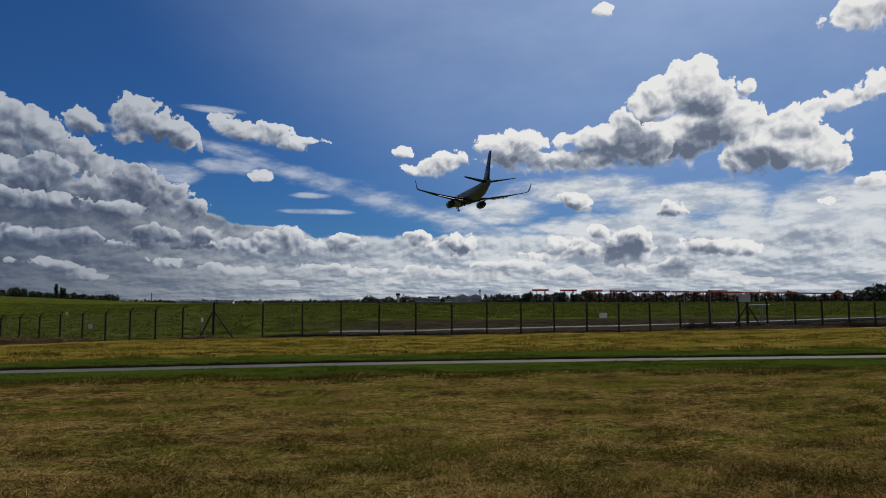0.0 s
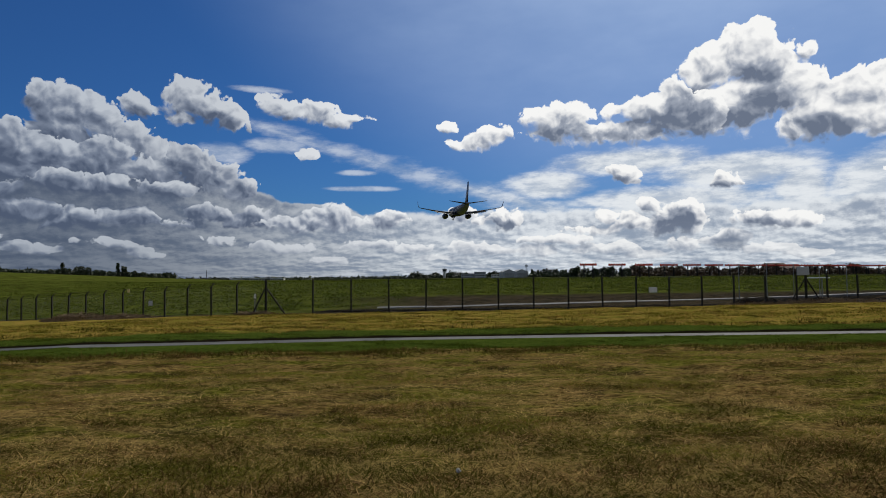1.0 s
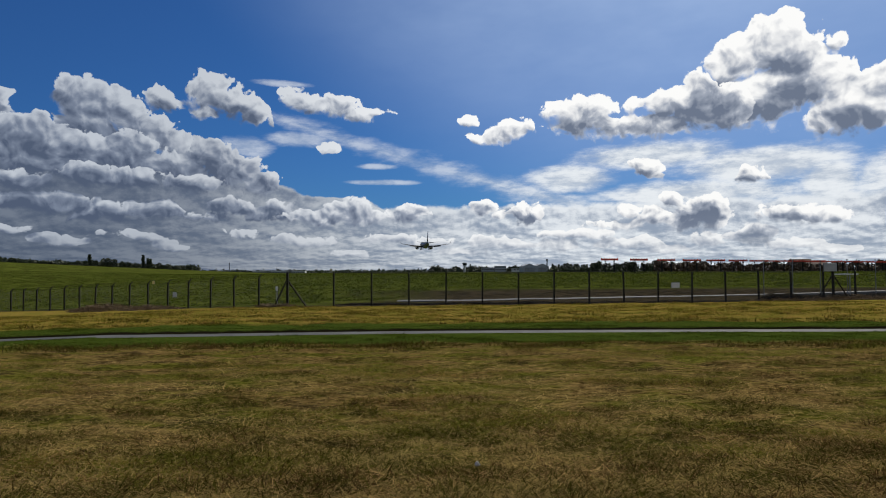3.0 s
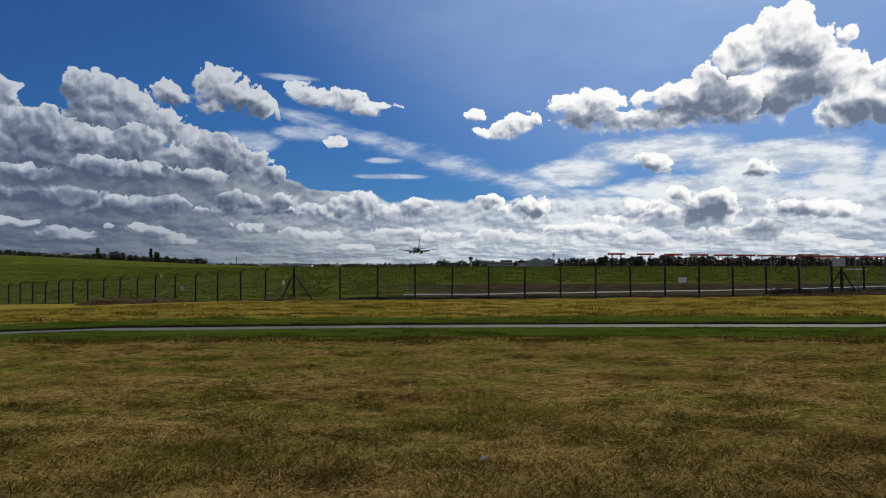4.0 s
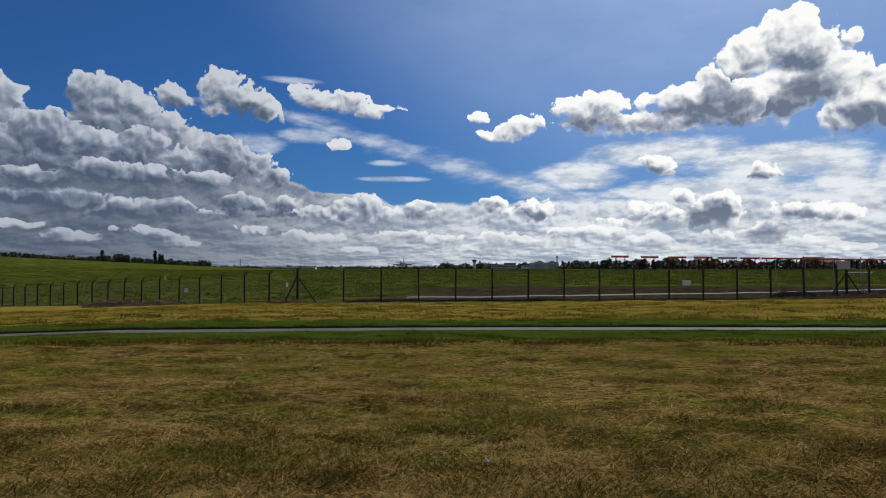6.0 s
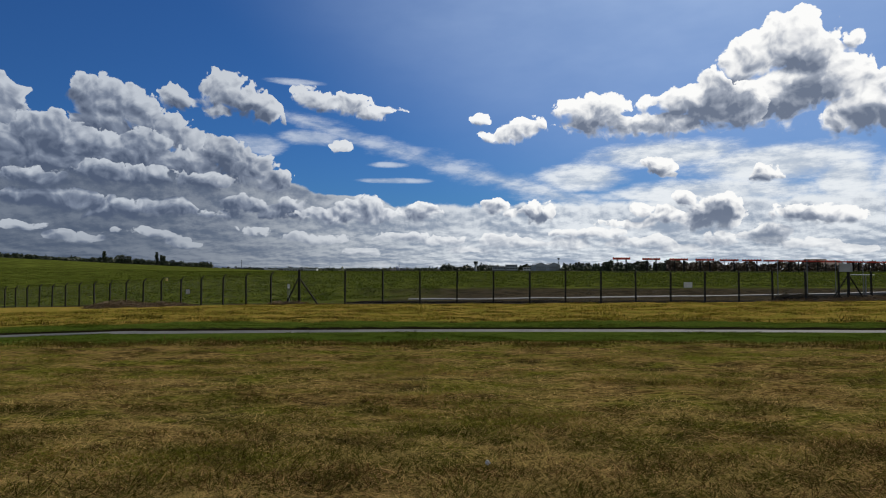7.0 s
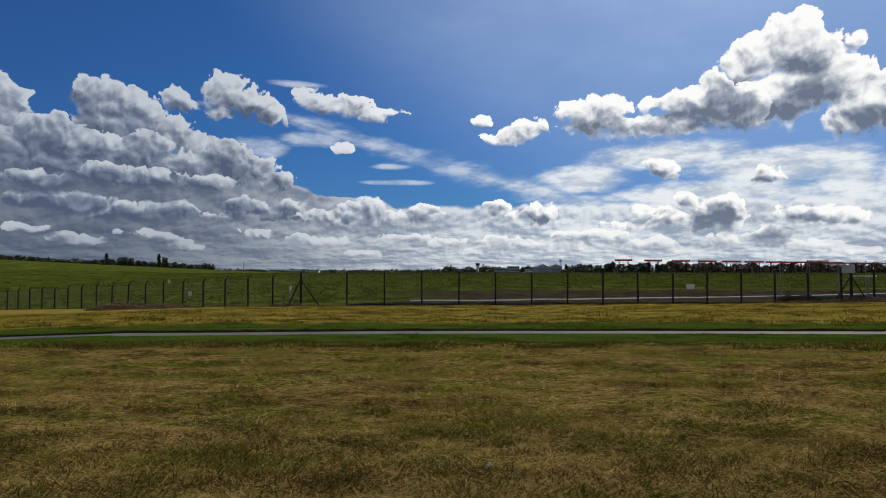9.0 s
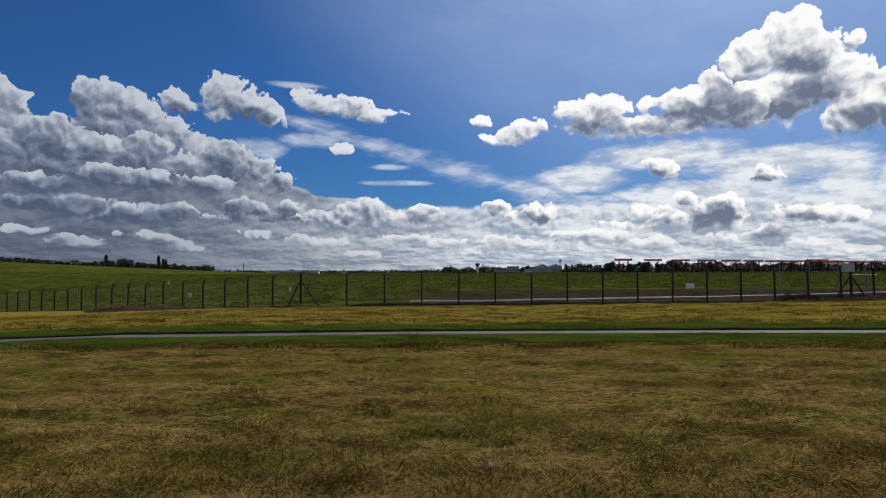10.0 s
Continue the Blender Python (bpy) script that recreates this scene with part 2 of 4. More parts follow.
    bright = blend(nt, east, (0.165, 0.195, 0.25), (0.78, 0.82, 0.86))
    dull = blend(nt, east, (0.085, 0.11, 0.165), (0.30, 0.36, 0.46))
    tone = calc(nt, "ADD", calc(nt, "MULTIPLY", calc(nt, "SUBTRACT", deck, above), 2.0), calc(nt, "MULTIPLY_ADD", lit, 0.18, 0.40))
    large = add(nt, "ShaderNodeTexNoise", (vec(nt, "MULTIPLY", rows, (0.6, 1.1, 1)), None, 0.30, 5.0, 0.6))
    tone = calc(nt, "ADD", tone, calc(nt, "MULTIPLY_ADD", large, 1.7, -0.80))
    tone = calc(nt, "ADD", tone, step(nt, cover, 0.75, 0.05, 0.0, 0.40))
    colour = blend(nt, deck_on, colour, blend(nt, step(nt, tone, 0.05, 0.85), dull, bright))

    # Cumulus, the rearmost first: crisp bright tops towards the sun, soft grey undersides.
    deep = calc(nt, "MULTIPLY_ADD", rough, 0.45, puffs(nt, pb, THICK, 0.5, 0.15))
    deep = step(nt, deep, -0.65, 0.70, 0.0, 0.58)
    west = step(nt, az, -24.0, 8.0, 0.60, 1.0)
    tint = blend(nt, east, (0.89, 0.97, 1.10), (1.0, 1.0, 1.0))
    far_away = step(nt, el, 5.0, 1.5, 1.0, 0.55)     # haze takes the contrast from the lowest clouds

    def cumulus(under, ellipses, grey, bumps, glints, ragged=1.35, flat=0.3, crisp=0.75):
        dome = puffs(nt, pb, ellipses, flat)
        sunny = calc(nt, "SUBTRACT", dome, puffs(nt, vec(nt, "ADD", pb, (0.22, 0.50, 0)), ellipses, flat))
        body = calc(nt, "ADD", calc(nt, "MULTIPLY_ADD", bumps, ragged, dome), 0.20)
        on = add(nt, "ShaderNodeMapRange", (body, 0.0, step(nt, sunny, -0.30, 0.15, 0.65, 0.15)))
        on.interpolation_type = "SMOOTHSTEP"
        shade = calc(nt, "ADD", calc(nt, "MULTIPLY_ADD", glints, -crisp, 0.30 + grey), step(nt, body, 0.05, 0.9, -0.10, 0.22))
        shade = calc(nt, "ADD", calc(nt, "MULTIPLY_ADD", sunny, -0.90, shade), deep, clamp=True)
        ramp = add(nt, "ShaderNodeValToRGB", (shade,))
        for i, (at, c) in enumerate(((0.0, (0.97, 0.97, 0.96)), (0.28, (0.74, 0.755, 0.78)), (0.6, (0.36, 0.40, 0.48)), (1.0, (0.15, 0.185, 0.26)))):
            e = ramp.color_ramp.elements[i] if i < 2 else ramp.color_ramp.elements.new(at)
            e.position, e.color = at, (*c, 1)
        heap = vec(nt, "SCALE", ramp.outputs[0])
        nt.links.new(west.outputs[0], heap.inputs["Scale"])
        heap = vec(nt, "MULTIPLY", heap, tint)
        return blend(nt, calc(nt, "MULTIPLY", on, far_away), under, heap.outputs[0])

    colour = cumulus(colour, FAR_HEAPS, 0.22, rough_2, lit_2, 1.0, 0.16)
    colour = cumulus(colour, BANK_BACK, 0.16, rough, lit)
    colour = cumulus(colour, SMALL_HEAPS, -0.02, rough_2, lit_2, 1.4, 0.25)
    colour = cumulus(colour, TOWER_BACK, -0.16, rough, lit)
    colour = cumulus(colour, EAST_HEAPS, -0.15, rough, lit, 1.5, 0.2)
    colour = cumulus(colour, BANK_MIDDLE, 0.32, rough_2, lit_2)
    colour = cumulus(colour, TOWER_FRONT, -0.12, rough_2, lit_2)
    colour = cumulus(colour, BANK_FRONT, 0.56, rough, lit, 1.3)
    colour = cumulus(colour, BANK_EDGE, 0.24, rough_2, lit_2, 1.1, 0.2, 0.9)
    colour = cumulus(colour, LOW_HEAPS, 0.10, rough, lit, 1.2, 0.2, 0.9)

    back = add(nt, "ShaderNodeBackground", (colour, 1.0))
    out = add(nt, "ShaderNodeOutputWorld", (back,))


make_sky()

# ---- materials ----
def material(name, colours, scale=3.0, rough=0.7, metal=0.0, bump=0.2, grain=40.0, stretch=(1, 1, 1), spread=0.0, spec=0.5):
    """A surface whose colour wanders between two tones, with a finer grain on top and a bump.
    spread: how far single pieces differ in brightness."""
    m = bpy.data.materials.new(name)
    m.use_nodes = True
    nt = m.node_tree
    bsdf = nt.nodes["Principled BSDF"]
    at = vec(nt, "MULTIPLY", add(nt, "ShaderNodeTexCoord").outputs["Object"], stretch)
    broad = add(nt, "ShaderNodeTexNoise", (at, None, scale, 4.0, 0.6))
    fine = add(nt, "ShaderNodeTexNoise", (at, None, grain, 3.0, 0.6))
    mixed = calc(nt, "ADD", calc(nt, "MULTIPLY", broad, 0.7), calc(nt, "MULTIPLY", fine, 0.3))
    col = blend(nt, step(nt, mixed, 0.34, 0.66), colours[0], colours[1])
    if spread:
        rnd = add(nt, "ShaderNodeObjectInfo").outputs["Random"]
        sc = vec(nt, "SCALE", col)
        nt.links.new(calc(nt, "MULTIPLY_ADD", rnd, 2 * spread, 1 - spread).outputs[0], sc.inputs["Scale"])
        col = sc.outputs[0]
    nt.links.new(col, bsdf.inputs["Base Color"])
    nt.links.new(step(nt, fine, 0.2, 0.8, max(0.02, rough - 0.12), min(1, rough + 0.12)).outputs[0], bsdf.inputs["Roughness"])
    bsdf.inputs["Metallic"].default_value = metal
    bsdf.inputs["Specular IOR Level"].default_value = spec
    if bump:
        b = add(nt, "ShaderNodeBump", {"Strength": bump, "Distance": 0.02, "Height": fine.outputs[0]})
        nt.links.new(b.outputs[0], bsdf.inputs["Normal"])
    return m


def zoned_ground():
    """Turf: mown dry grass near, green strips along the footpath, bare soil at the fence and a rough bank, green field beyond."""
    m = bpy.data.materials.new("turf")
    m.use_nodes = True
    nt = m.node_tree
    bsdf = nt.nodes["Principled BSDF"]
    p = add(nt, "ShaderNodeTexCoord").outputs["Object"]
    x, y, z = add(nt, "ShaderNodeSeparateXYZ", (p,)).outputs
    patch = add(nt, "ShaderNodeTexNoise", (vec(nt, "MULTIPLY", p, (0.7, 1.7, 0.5)), None, 1.0, 5.0, 0.62))
    fine = add(nt, "ShaderNodeTexNoise", (vec(nt, "MULTIPLY", p, (7, 11, 7)), None, 1.0, 5.0, 0.7))
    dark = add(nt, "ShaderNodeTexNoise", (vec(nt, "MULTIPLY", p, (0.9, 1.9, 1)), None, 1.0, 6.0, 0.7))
    wob = calc(nt, "MULTIPLY_ADD", patch, 1.6, -0.8)
    straw = blend(nt, step(nt, fine, 0.38, 0.64), (0.045, 0.028, 0.010), (0.22, 0.150, 0.050))
    green = blend(nt, step(nt, fine, 0.36, 0.66), (0.028, 0.030, 0.005), (0.120, 0.115, 0.018))
    dry = blend(nt, step(nt, patch, 0.40, 0.62), straw, green)
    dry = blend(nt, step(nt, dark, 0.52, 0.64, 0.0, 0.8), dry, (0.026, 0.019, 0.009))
    lush = blend(nt, step(nt, fine, 0.3, 0.7), (0.022, 0.040, 0.006), (0.056, 0.074, 0.012))
    verge = blend(nt, step(nt, patch, 0.40, 0.60, 0.1, 0.8), (0.22, 0.145, 0.036), (0.110, 0.110, 0.014))
    verge = blend(nt, step(nt, dark, 0.58, 0.70, 0.0, 0.6), verge, (0.09, 0.06, 0.02))
    field_n = add(nt, "ShaderNodeTexNoise", (vec(nt, "MULTIPLY", p, (0.22, 0.34, 0.3)), None, 1.0, 8.0, 0.72))
    field = blend(nt, step(nt, field_n, 0.40, 0.62), (0.034, 0.042, 0.008), (0.080, 0.094, 0.016))
    soil = blend(nt, step(nt, dark, 0.4, 0.6), (0.018, 0.015, 0.010), (0.052, 0.042, 0.026))
    # distance to the footpath's middle and past the fence
    bow = calc(nt, "MULTIPLY_ADD", calc(nt, "MAXIMUM", x, 6.0), -0.04, 22.29)
    way_y = calc(nt, "SUBTRACT", y, calc(nt, "ADD", bow, step(nt, x, -13.0, 1.0, -1.1, 0.0)))
    past = calc(nt, "MAXIMUM", calc(nt, "MULTIPLY_ADD", x, 0.087, 50.87), calc(nt, "MULTIPLY_ADD", x, -0.6745, 42.28))
    past = calc(nt, "SUBTRACT", y, past)
    wy = calc(nt, "ADD", way_y, calc(nt, "MULTIPLY", wob, 0.6))
    col = blend(nt, step(nt, wy, -4.9, -4.1), dry, lush)
    col = blend(nt, step(nt, calc(nt, "MULTIPLY_ADD", wob, 1.6, way_y), 4.3, 5.8), col, verge)
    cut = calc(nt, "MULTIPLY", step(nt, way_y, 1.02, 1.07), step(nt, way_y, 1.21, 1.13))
    col = blend(nt, cut, col, (0.012, 0.010, 0.006))       # shade under the turf lip, painted as a dark band along the path
    ws = calc(nt, "MULTIPLY_ADD", wob, 1.0, past)
    col = blend(nt, step(nt, ws, -0.9, -0.3), col, soil)
    col = blend(nt, step(nt, calc(nt, "MULTIPLY_ADD", wob, 2.0, past), 18.0, 21.0), col, field)
    west = step(nt, calc(nt, "MULTIPLY_ADD", wob, 6.0, x), -12.0, 4.0, 1.0, 0.0)
    col = blend(nt, calc(nt, "MULTIPLY", west, step(nt, ws, 0.8, 1.6)), col, field)
    nt.links.new(col, bsdf.inputs["Base Color"])
    bsdf.inputs["Roughness"].default_value = 0.85
    bsdf.inputs["Specular IOR Level"].default_value = 0.0
    h = calc(nt, "ADD", fine, calc(nt, "MULTIPLY", dark, 2.0))
    b = add(nt, "ShaderNodeBump", {"Strength": 0.8, "Distance": 0.06, "Height": h.outputs[0]})
    nt.links.new(b.outputs[0], bsdf.inputs["Normal"])
    return m


def blade_paint(name, low, high, patchy):
    """Grass blades: straw and green by patches, each blade a little different."""
    m = bpy.data.materials.new(name)
    m.use_nodes = True
    nt = m.node_tree
    bsdf = nt.nodes["Principled BSDF"]
    p = add(nt, "ShaderNodeTexCoord").outputs["Object"]
    patch = add(nt, "ShaderNodeTexNoise", (vec(nt, "MULTIPLY", p, (0.7, 1.7, 0.5)), None, 1.0, 5.0, 0.62))
    each = add(nt, "ShaderNodeNewGeometry").outputs["Random Per Island"]
    sort = calc(nt, "MULTIPLY_ADD", each, 0.5, calc(nt, "MULTIPLY", patch, patchy))
    lo, hi = 0.36 * patchy + 0.10, 0.54 * patchy + 0.28
    col = blend(nt, step(nt, sort, lo, hi), low, high)
    sc = vec(nt, "SCALE", col)
    nt.links.new(calc(nt, "MULTIPLY_ADD", calc(nt, "FRACT", calc(nt, "MULTIPLY", each, 37.7)), 1.2, 0.35).outputs[0], sc.inputs["Scale"])
    nt.links.new(sc.outputs[0], bsdf.inputs["Base Color"])
    bsdf.inputs["Roughness"].default_value = 0.65
    bsdf.inputs["Specular IOR Level"].default_value = 0.0
    thin = add(nt, "ShaderNodeBsdfTranslucent", (sc.outputs[0],))
    both = add(nt, "ShaderNodeMixShader", (0.35, bsdf, thin))
    nt.links.new(both.outputs[0], nt.nodes["Material Output"].inputs[0])
    return m


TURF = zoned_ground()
BLADE = blade_paint("dry grass", (0.27, 0.165, 0.050), (0.155, 0.160, 0.020), 1.0)
TARMAC = material("worn tarmac", ((0.055, 0.055, 0.053), (0.098, 0.098, 0.092)), 1.2, 0.72, 0, 0.3, 60, spec=0.12)
ROADWAY = material("pale concrete road", ((0.07, 0.07, 0.072), (0.12, 0.12, 0.116)), 0.5, 0.7, 0, 0.2, 30, spec=0.12)
CONCRETE = material("pale runway concrete", ((0.20, 0.20, 0.195), (0.30, 0.295, 0.28)), 0.05, 0.8, 0, 0.0, 3, spec=0.1)
POST = material("weathered dark steel", ((0.008, 0.008, 0.007), (0.022, 0.020, 0.017)), 6, 0.7, 0.0, 0.2, 80, (1, 1, 0.3), 0.2, 0.2)
MESH = material("weathered mesh wire", ((0.045, 0.048, 0.048), (0.085, 0.088, 0.088)), 5, 0.6, 0, 0.0, 60, spec=0.2)
GALV = material("galvanised steel", ((0.16, 0.165, 0.17), (0.26, 0.265, 0.27)), 5, 0.45, 0.7, 0.1, 60)
RED = material("faded red paint", ((0.42, 0.040, 0.026), (0.58, 0.075, 0.050)), 1.5, 0.75, 0, 0.1, 30, (1, 1, 1), 0.15, 0.1)
WHITE = material("white paint", ((0.66, 0.66, 0.65), (0.80, 0.80, 0.79)), 2, 0.45, 0, 0.05, 30)
SIGN = material("pale sign face", ((0.42, 0.43, 0.43), (0.55, 0.56, 0.56)), 4, 0.5, 0, 0.05, 30)
YELLOW = material("yellow sign", ((0.65, 0.52, 0.20), (0.75, 0.62, 0.28)), 4, 0.5, 0, 0.05, 30)
SKIN = material("aircraft paint", ((0.13, 0.135, 0.155), (0.18, 0.185, 0.205)), 0.4, 0.45, 0, 0.0, 6)
NAVY = material("navy aircraft paint", ((0.012, 0.014, 0.030), (0.020, 0.023, 0.045)), 0.4, 0.3, 0, 0.0, 6)
WING = material("grey wing skin", ((0.045, 0.048, 0.055), (0.075, 0.078, 0.085)), 0.5, 0.6, 0.0, 0.0, 6, spec=0.15)
DARKMETAL = material("dark bare metal", ((0.03, 0.03, 0.032), (0.08, 0.08, 0.082)), 3, 0.4, 0.8, 0.05, 30)
RUBBER = material("tyre rubber", ((0.012, 0.012, 0.012), (0.03, 0.03, 0.03)), 6, 0.8, 0, 0.1, 40)
GLASS = material("dark window glass", ((0.015, 0.018, 0.022), (0.03, 0.034, 0.04)), 3, 0.08, 0, 0.0, 10)
LEAF = material("dark foliage", ((0.012, 0.022, 0.006), (0.045, 0.060, 0.016)), 0.6, 0.7, 0, 0.0, 4, (1, 1, 1), 0.3)
FIELD = blade_paint("field grass", (0.098, 0.108, 0.020), (0.052, 0.076, 0.009), 1.0)
VERGE = blade_paint("verge grass", (0.25, 0.155, 0.038), (0.125, 0.120, 0.013), 1.0)
LUSH = blade_paint("green path edge grass", (0.060, 0.070, 0.010), (0.045, 0.072, 0.008), 1.0)
SOIL = material("dark soil", ((0.008, 0.007, 0.006), (0.022, 0.019, 0.014)), 1.5, 0.9, 0, 0.5, 20, spec=0.0)
TUSSOCK = blade_paint("rank grass", (0.085, 0.046, 0.017), (0.052, 0.050, 0.008), 1.0)
STRAW = blade_paint("cut straw", (0.40, 0.265, 0.105), (0.28, 0.21, 0.07), 1.0)
RUSSET = material("russet foliage", ((0.035, 0.020, 0.010), (0.085, 0.050, 0.022)), 0.5, 0.75, 0, 0.0, 4, (1, 1, 1), 0.3)
BARK = material("bark", ((0.03, 0.024, 0.018), (0.07, 0.058, 0.045)), 4, 0.85, 0, 0.4, 30, (1, 1, 0.2))
CLADDING = material("grey cladding", ((0.22, 0.24, 0.26), (0.30, 0.32, 0.34)), 0.2, 0.5, 0.1, 0.0, 5)
ROOFING = material("dull roof sheet", ((0.16, 0.17, 0.18), (0.24, 0.25, 0.26)), 0.2, 0.6, 0.1, 0.0, 5)
RENDER_WALL = material("pale wall", ((0.45, 0.45, 0.44), (0.58, 0.58, 0.56)), 0.2, 0.7, 0, 0.0, 5)
BRICKROOF = material("orange roof tiles", ((0.045, 0.016, 0.010), (0.075, 0.026, 0.015)), 0.5, 0.75, 0, 0.1, 12)
DEADGRASS = material("dead stalks", ((0.09, 0.058, 0.030), (0.24, 0.16, 0.085)), 3, 0.85, 0, 0.0, 20)


# ---- mesh helpers ----
def mesh_of(name, bm, mat, smooth=False):
    me = bpy.data.meshes.new(name)
    bm.to_mesh(me)
    bm.free()
    me.materials.append(mat)
    if smooth:
        me.shade_smooth()
    return me


def part(name, bm, mat, parent=None, label="", smooth=False):
    """Links a bmesh, or a mesh that is there already, as one object."""
    ob = new(name, bm if isinstance(bm, bpy.types.Mesh) else mesh_of(name, bm, mat, smooth))
    if parent:
        ob.parent = parent
    return tagged(ob, label)


def box(bm, lo, hi, turn=None, bevel=0.0):
    """A box from corner to corner, its edges rounded off by bevel."""
    size = [b - a for a, b in zip(lo, hi)]
    mid = [(a + b) / 2 for a, b in zip(lo, hi)]
    made = bmesh.ops.create_cube(bm, size=1)["verts"]
    bmesh.ops.transform(bm, matrix=Matrix.Translation(mid) @ Matrix.Diagonal((*size, 1)), verts=made)
    if bevel:
        edges = list({e for v in made for e in v.link_edges})
        out = bmesh.ops.bevel(bm, geom=edges, offset=bevel, segments=1, affect="EDGES")
        made = list({v for f in out["faces"] for v in f.verts} | {v for v in made if v.is_valid})
    if turn is not None:
        bmesh.ops.transform(bm, matrix=turn, verts=made)
    return bm


def bar(bm, a, b, r, sides=6, r2=None):
    """A round or square bar from a to b."""
    a, b = Vector(a), Vector(b)
    m = Matrix.Translation((a + b) / 2) @ (b - a).to_track_quat("Z", "Y").to_matrix().to_4x4()
    bmesh.ops.create_cone(bm, cap_ends=True, segments=sides, radius1=r, radius2=r if r2 is None else r2, depth=(b - a).length, matrix=m)
    return bm


def loft(bm, rings, close=True):
    """Skins rings of points, one to the next, and caps both ends."""
    rows = [[bm.verts.new(p) for p in ring] for ring in rings]
    n = len(rows[0])
    for a, b in zip(rows, rows[1:]):
        for i in range(n):
            bm.faces.new((a[i], a[(i + 1) % n], b[(i + 1) % n], b[i]))
    if close:
        bm.faces.new(rows[0][::-1])
        bm.faces.new(rows[-1])
    bmesh.ops.recalc_face_normals(bm, faces=bm.faces)
    return bm


def raw_mesh(name, co, faces, mat, smooth=False):
    """A mesh from arrays of points and equal-sided faces."""
    me = bpy.data.meshes.new(name)
    n, k = faces.shape
    me.vertices.add(len(co))
    me.loops.add(n * k)
    me.polygons.add(n)
    me.vertices.foreach_set("co", co.astype(np.float32).ravel())
    me.loops.foreach_set("vertex_index", faces.astype(np.int32).ravel())
    me.polygons.foreach_set("loop_start", np.arange(0, n * k, k, dtype=np.int32))
    me.update(calc_edges=True)
    me.materials.append(mat)
    if smooth:
        me.shade_smooth()
    return me


def lumps(x, y, cell, seed):
    """Smooth value noise from 0 to 1 over the plan."""
    table = np.random.RandomState(seed).rand(256, 256)
    u, v = x / cell, y / cell
    i, j = np.floor(u).astype(int), np.floor(v).astype(int)
    a, b = u - i, v - j
    a, b = a * a * (3 - 2 * a), b * b * (3 - 2 * b)
    g = lambda p, q: table[p % 256, q % 256]
    return (g(i, j) * (1 - a) + g(i + 1, j) * a) * (1 - b) + (g(i, j + 1) * (1 - a) + g(i + 1, j + 1) * a) * b


def ease(v, lo, hi):
    t = np.clip((v - lo) / (hi - lo), 0, 1)
    return t * t * (3 - 2 * t)


# ---- the ground ----
CORNER = (-11.3, 49.9)


def fence_y(x):
    return np.maximum(50.87 + 0.087 * x, 42.28 - 0.6745 * x)


def ground_z(x, y):
    """Height of the ground: the rise where the camera stands, the fall to the fence, the bank and the plateau, the hill to the west."""
    x, y = np.asarray(x, float), np.asarray(y, float)
    near = 1.12 - 0.0224 * np.clip(y, -60, 90) + 0.0325 * np.clip(x + 11.3, -70, 0) + 0.006 * np.clip(x - 4, 0, 45) * ease(y, 20, 45)
    s = y - fence_y(x)
    foot = near - 0.0224 * np.minimum(0, 0 * s)
    foot = 1.12 - 0.0224 * np.clip(fence_y(x), 0, 90) + 0.0325 * np.clip(x + 11.3, -70, 0)
    east = ease(x, -30, -2)
    bank = 0.55 * ease(s, 14.5, 19.5) * east
    climb = np.clip((s - 4 - 12 * east) / 80, 0, 1)
    climb = climb * (1.6 - 0.6 * climb)
    far = foot + bank + (2.15 - foot - bank) * climb
    hill = 0.052 * np.clip(-x - 78, 0, 260) * ease(y, 90, 235) * (1 - ease(y, 262, 430))
    z = np.where(s < 0, near, far) + hill
    flat = ease(np.hypot(x, y), 330, 600)
    z = z * (1 - flat) + 2.15 * flat - 4.15 * ease(np.hypot(x, y), 300, 850)
    rough = (lumps(x, y, 3.1, 5) - 0.5) * 0.10 + (lumps(x, y, 0.9, 6) - 0.5) * 0.09 + (lumps(x, y, 0.42, 7) - 0.5) * 0.05
    keep = (1 - ease(y, 45, 80)) * ease(np.abs(y - way_y(x)), 1.2, 3.4)
    return z + rough * keep - 0.075 * (1 - ease(np.abs(y - way_y(x)), 1.08, 1.20)) + 0.05 * ease(y - way_y(x), 1.08, 1.20) * (1 - ease(y - way_y(x), 1.4, 3.2))


def way_y(x):
    """The middle of the footpath."""
    return 22.05 - 0.04 * np.maximum(np.asarray(x, float) - 6, 0) - 1.1 * ease(-np.asarray(x, float), -1, 13)


def sheet(name, xs, ys, mat, height):
    X, Y = np.meshgrid(xs, ys)
    co = np.stack([X, Y, height(X, Y)], -1).reshape(-1, 3)
    w = len(xs)
    i = (np.arange(len(ys) - 1)[:, None] * w + np.arange(w - 1)).ravel()
    return raw_mesh(name, co, np.stack([i, i + 1, i + w + 1, i + w], -1), mat, True)


def grow(a, b, first, rate):
    out = [a]
    while out[-1] < b:
        out.append(out[-1] + first)
        first *= rate
    out[-1] = b
    return out


side = grow(14, 4500, 0.25, 1.06)
gx = np.array([-v for v in side[::-1]] + list(np.arange(-13.8, 13.9, 0.2)) + side)
gy = np.array([-v for v in grow(4, 4500, 1.2, 1.12)[::-1]] + list(np.arange(-3, 15, 0.16)) + list(np.arange(15, 24.9, 0.12)) + list(np.arange(25, 30, 0.3)) + grow(30.2, 4500, 0.5, 1.025))
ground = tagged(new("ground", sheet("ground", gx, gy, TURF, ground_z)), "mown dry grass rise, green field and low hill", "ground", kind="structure")


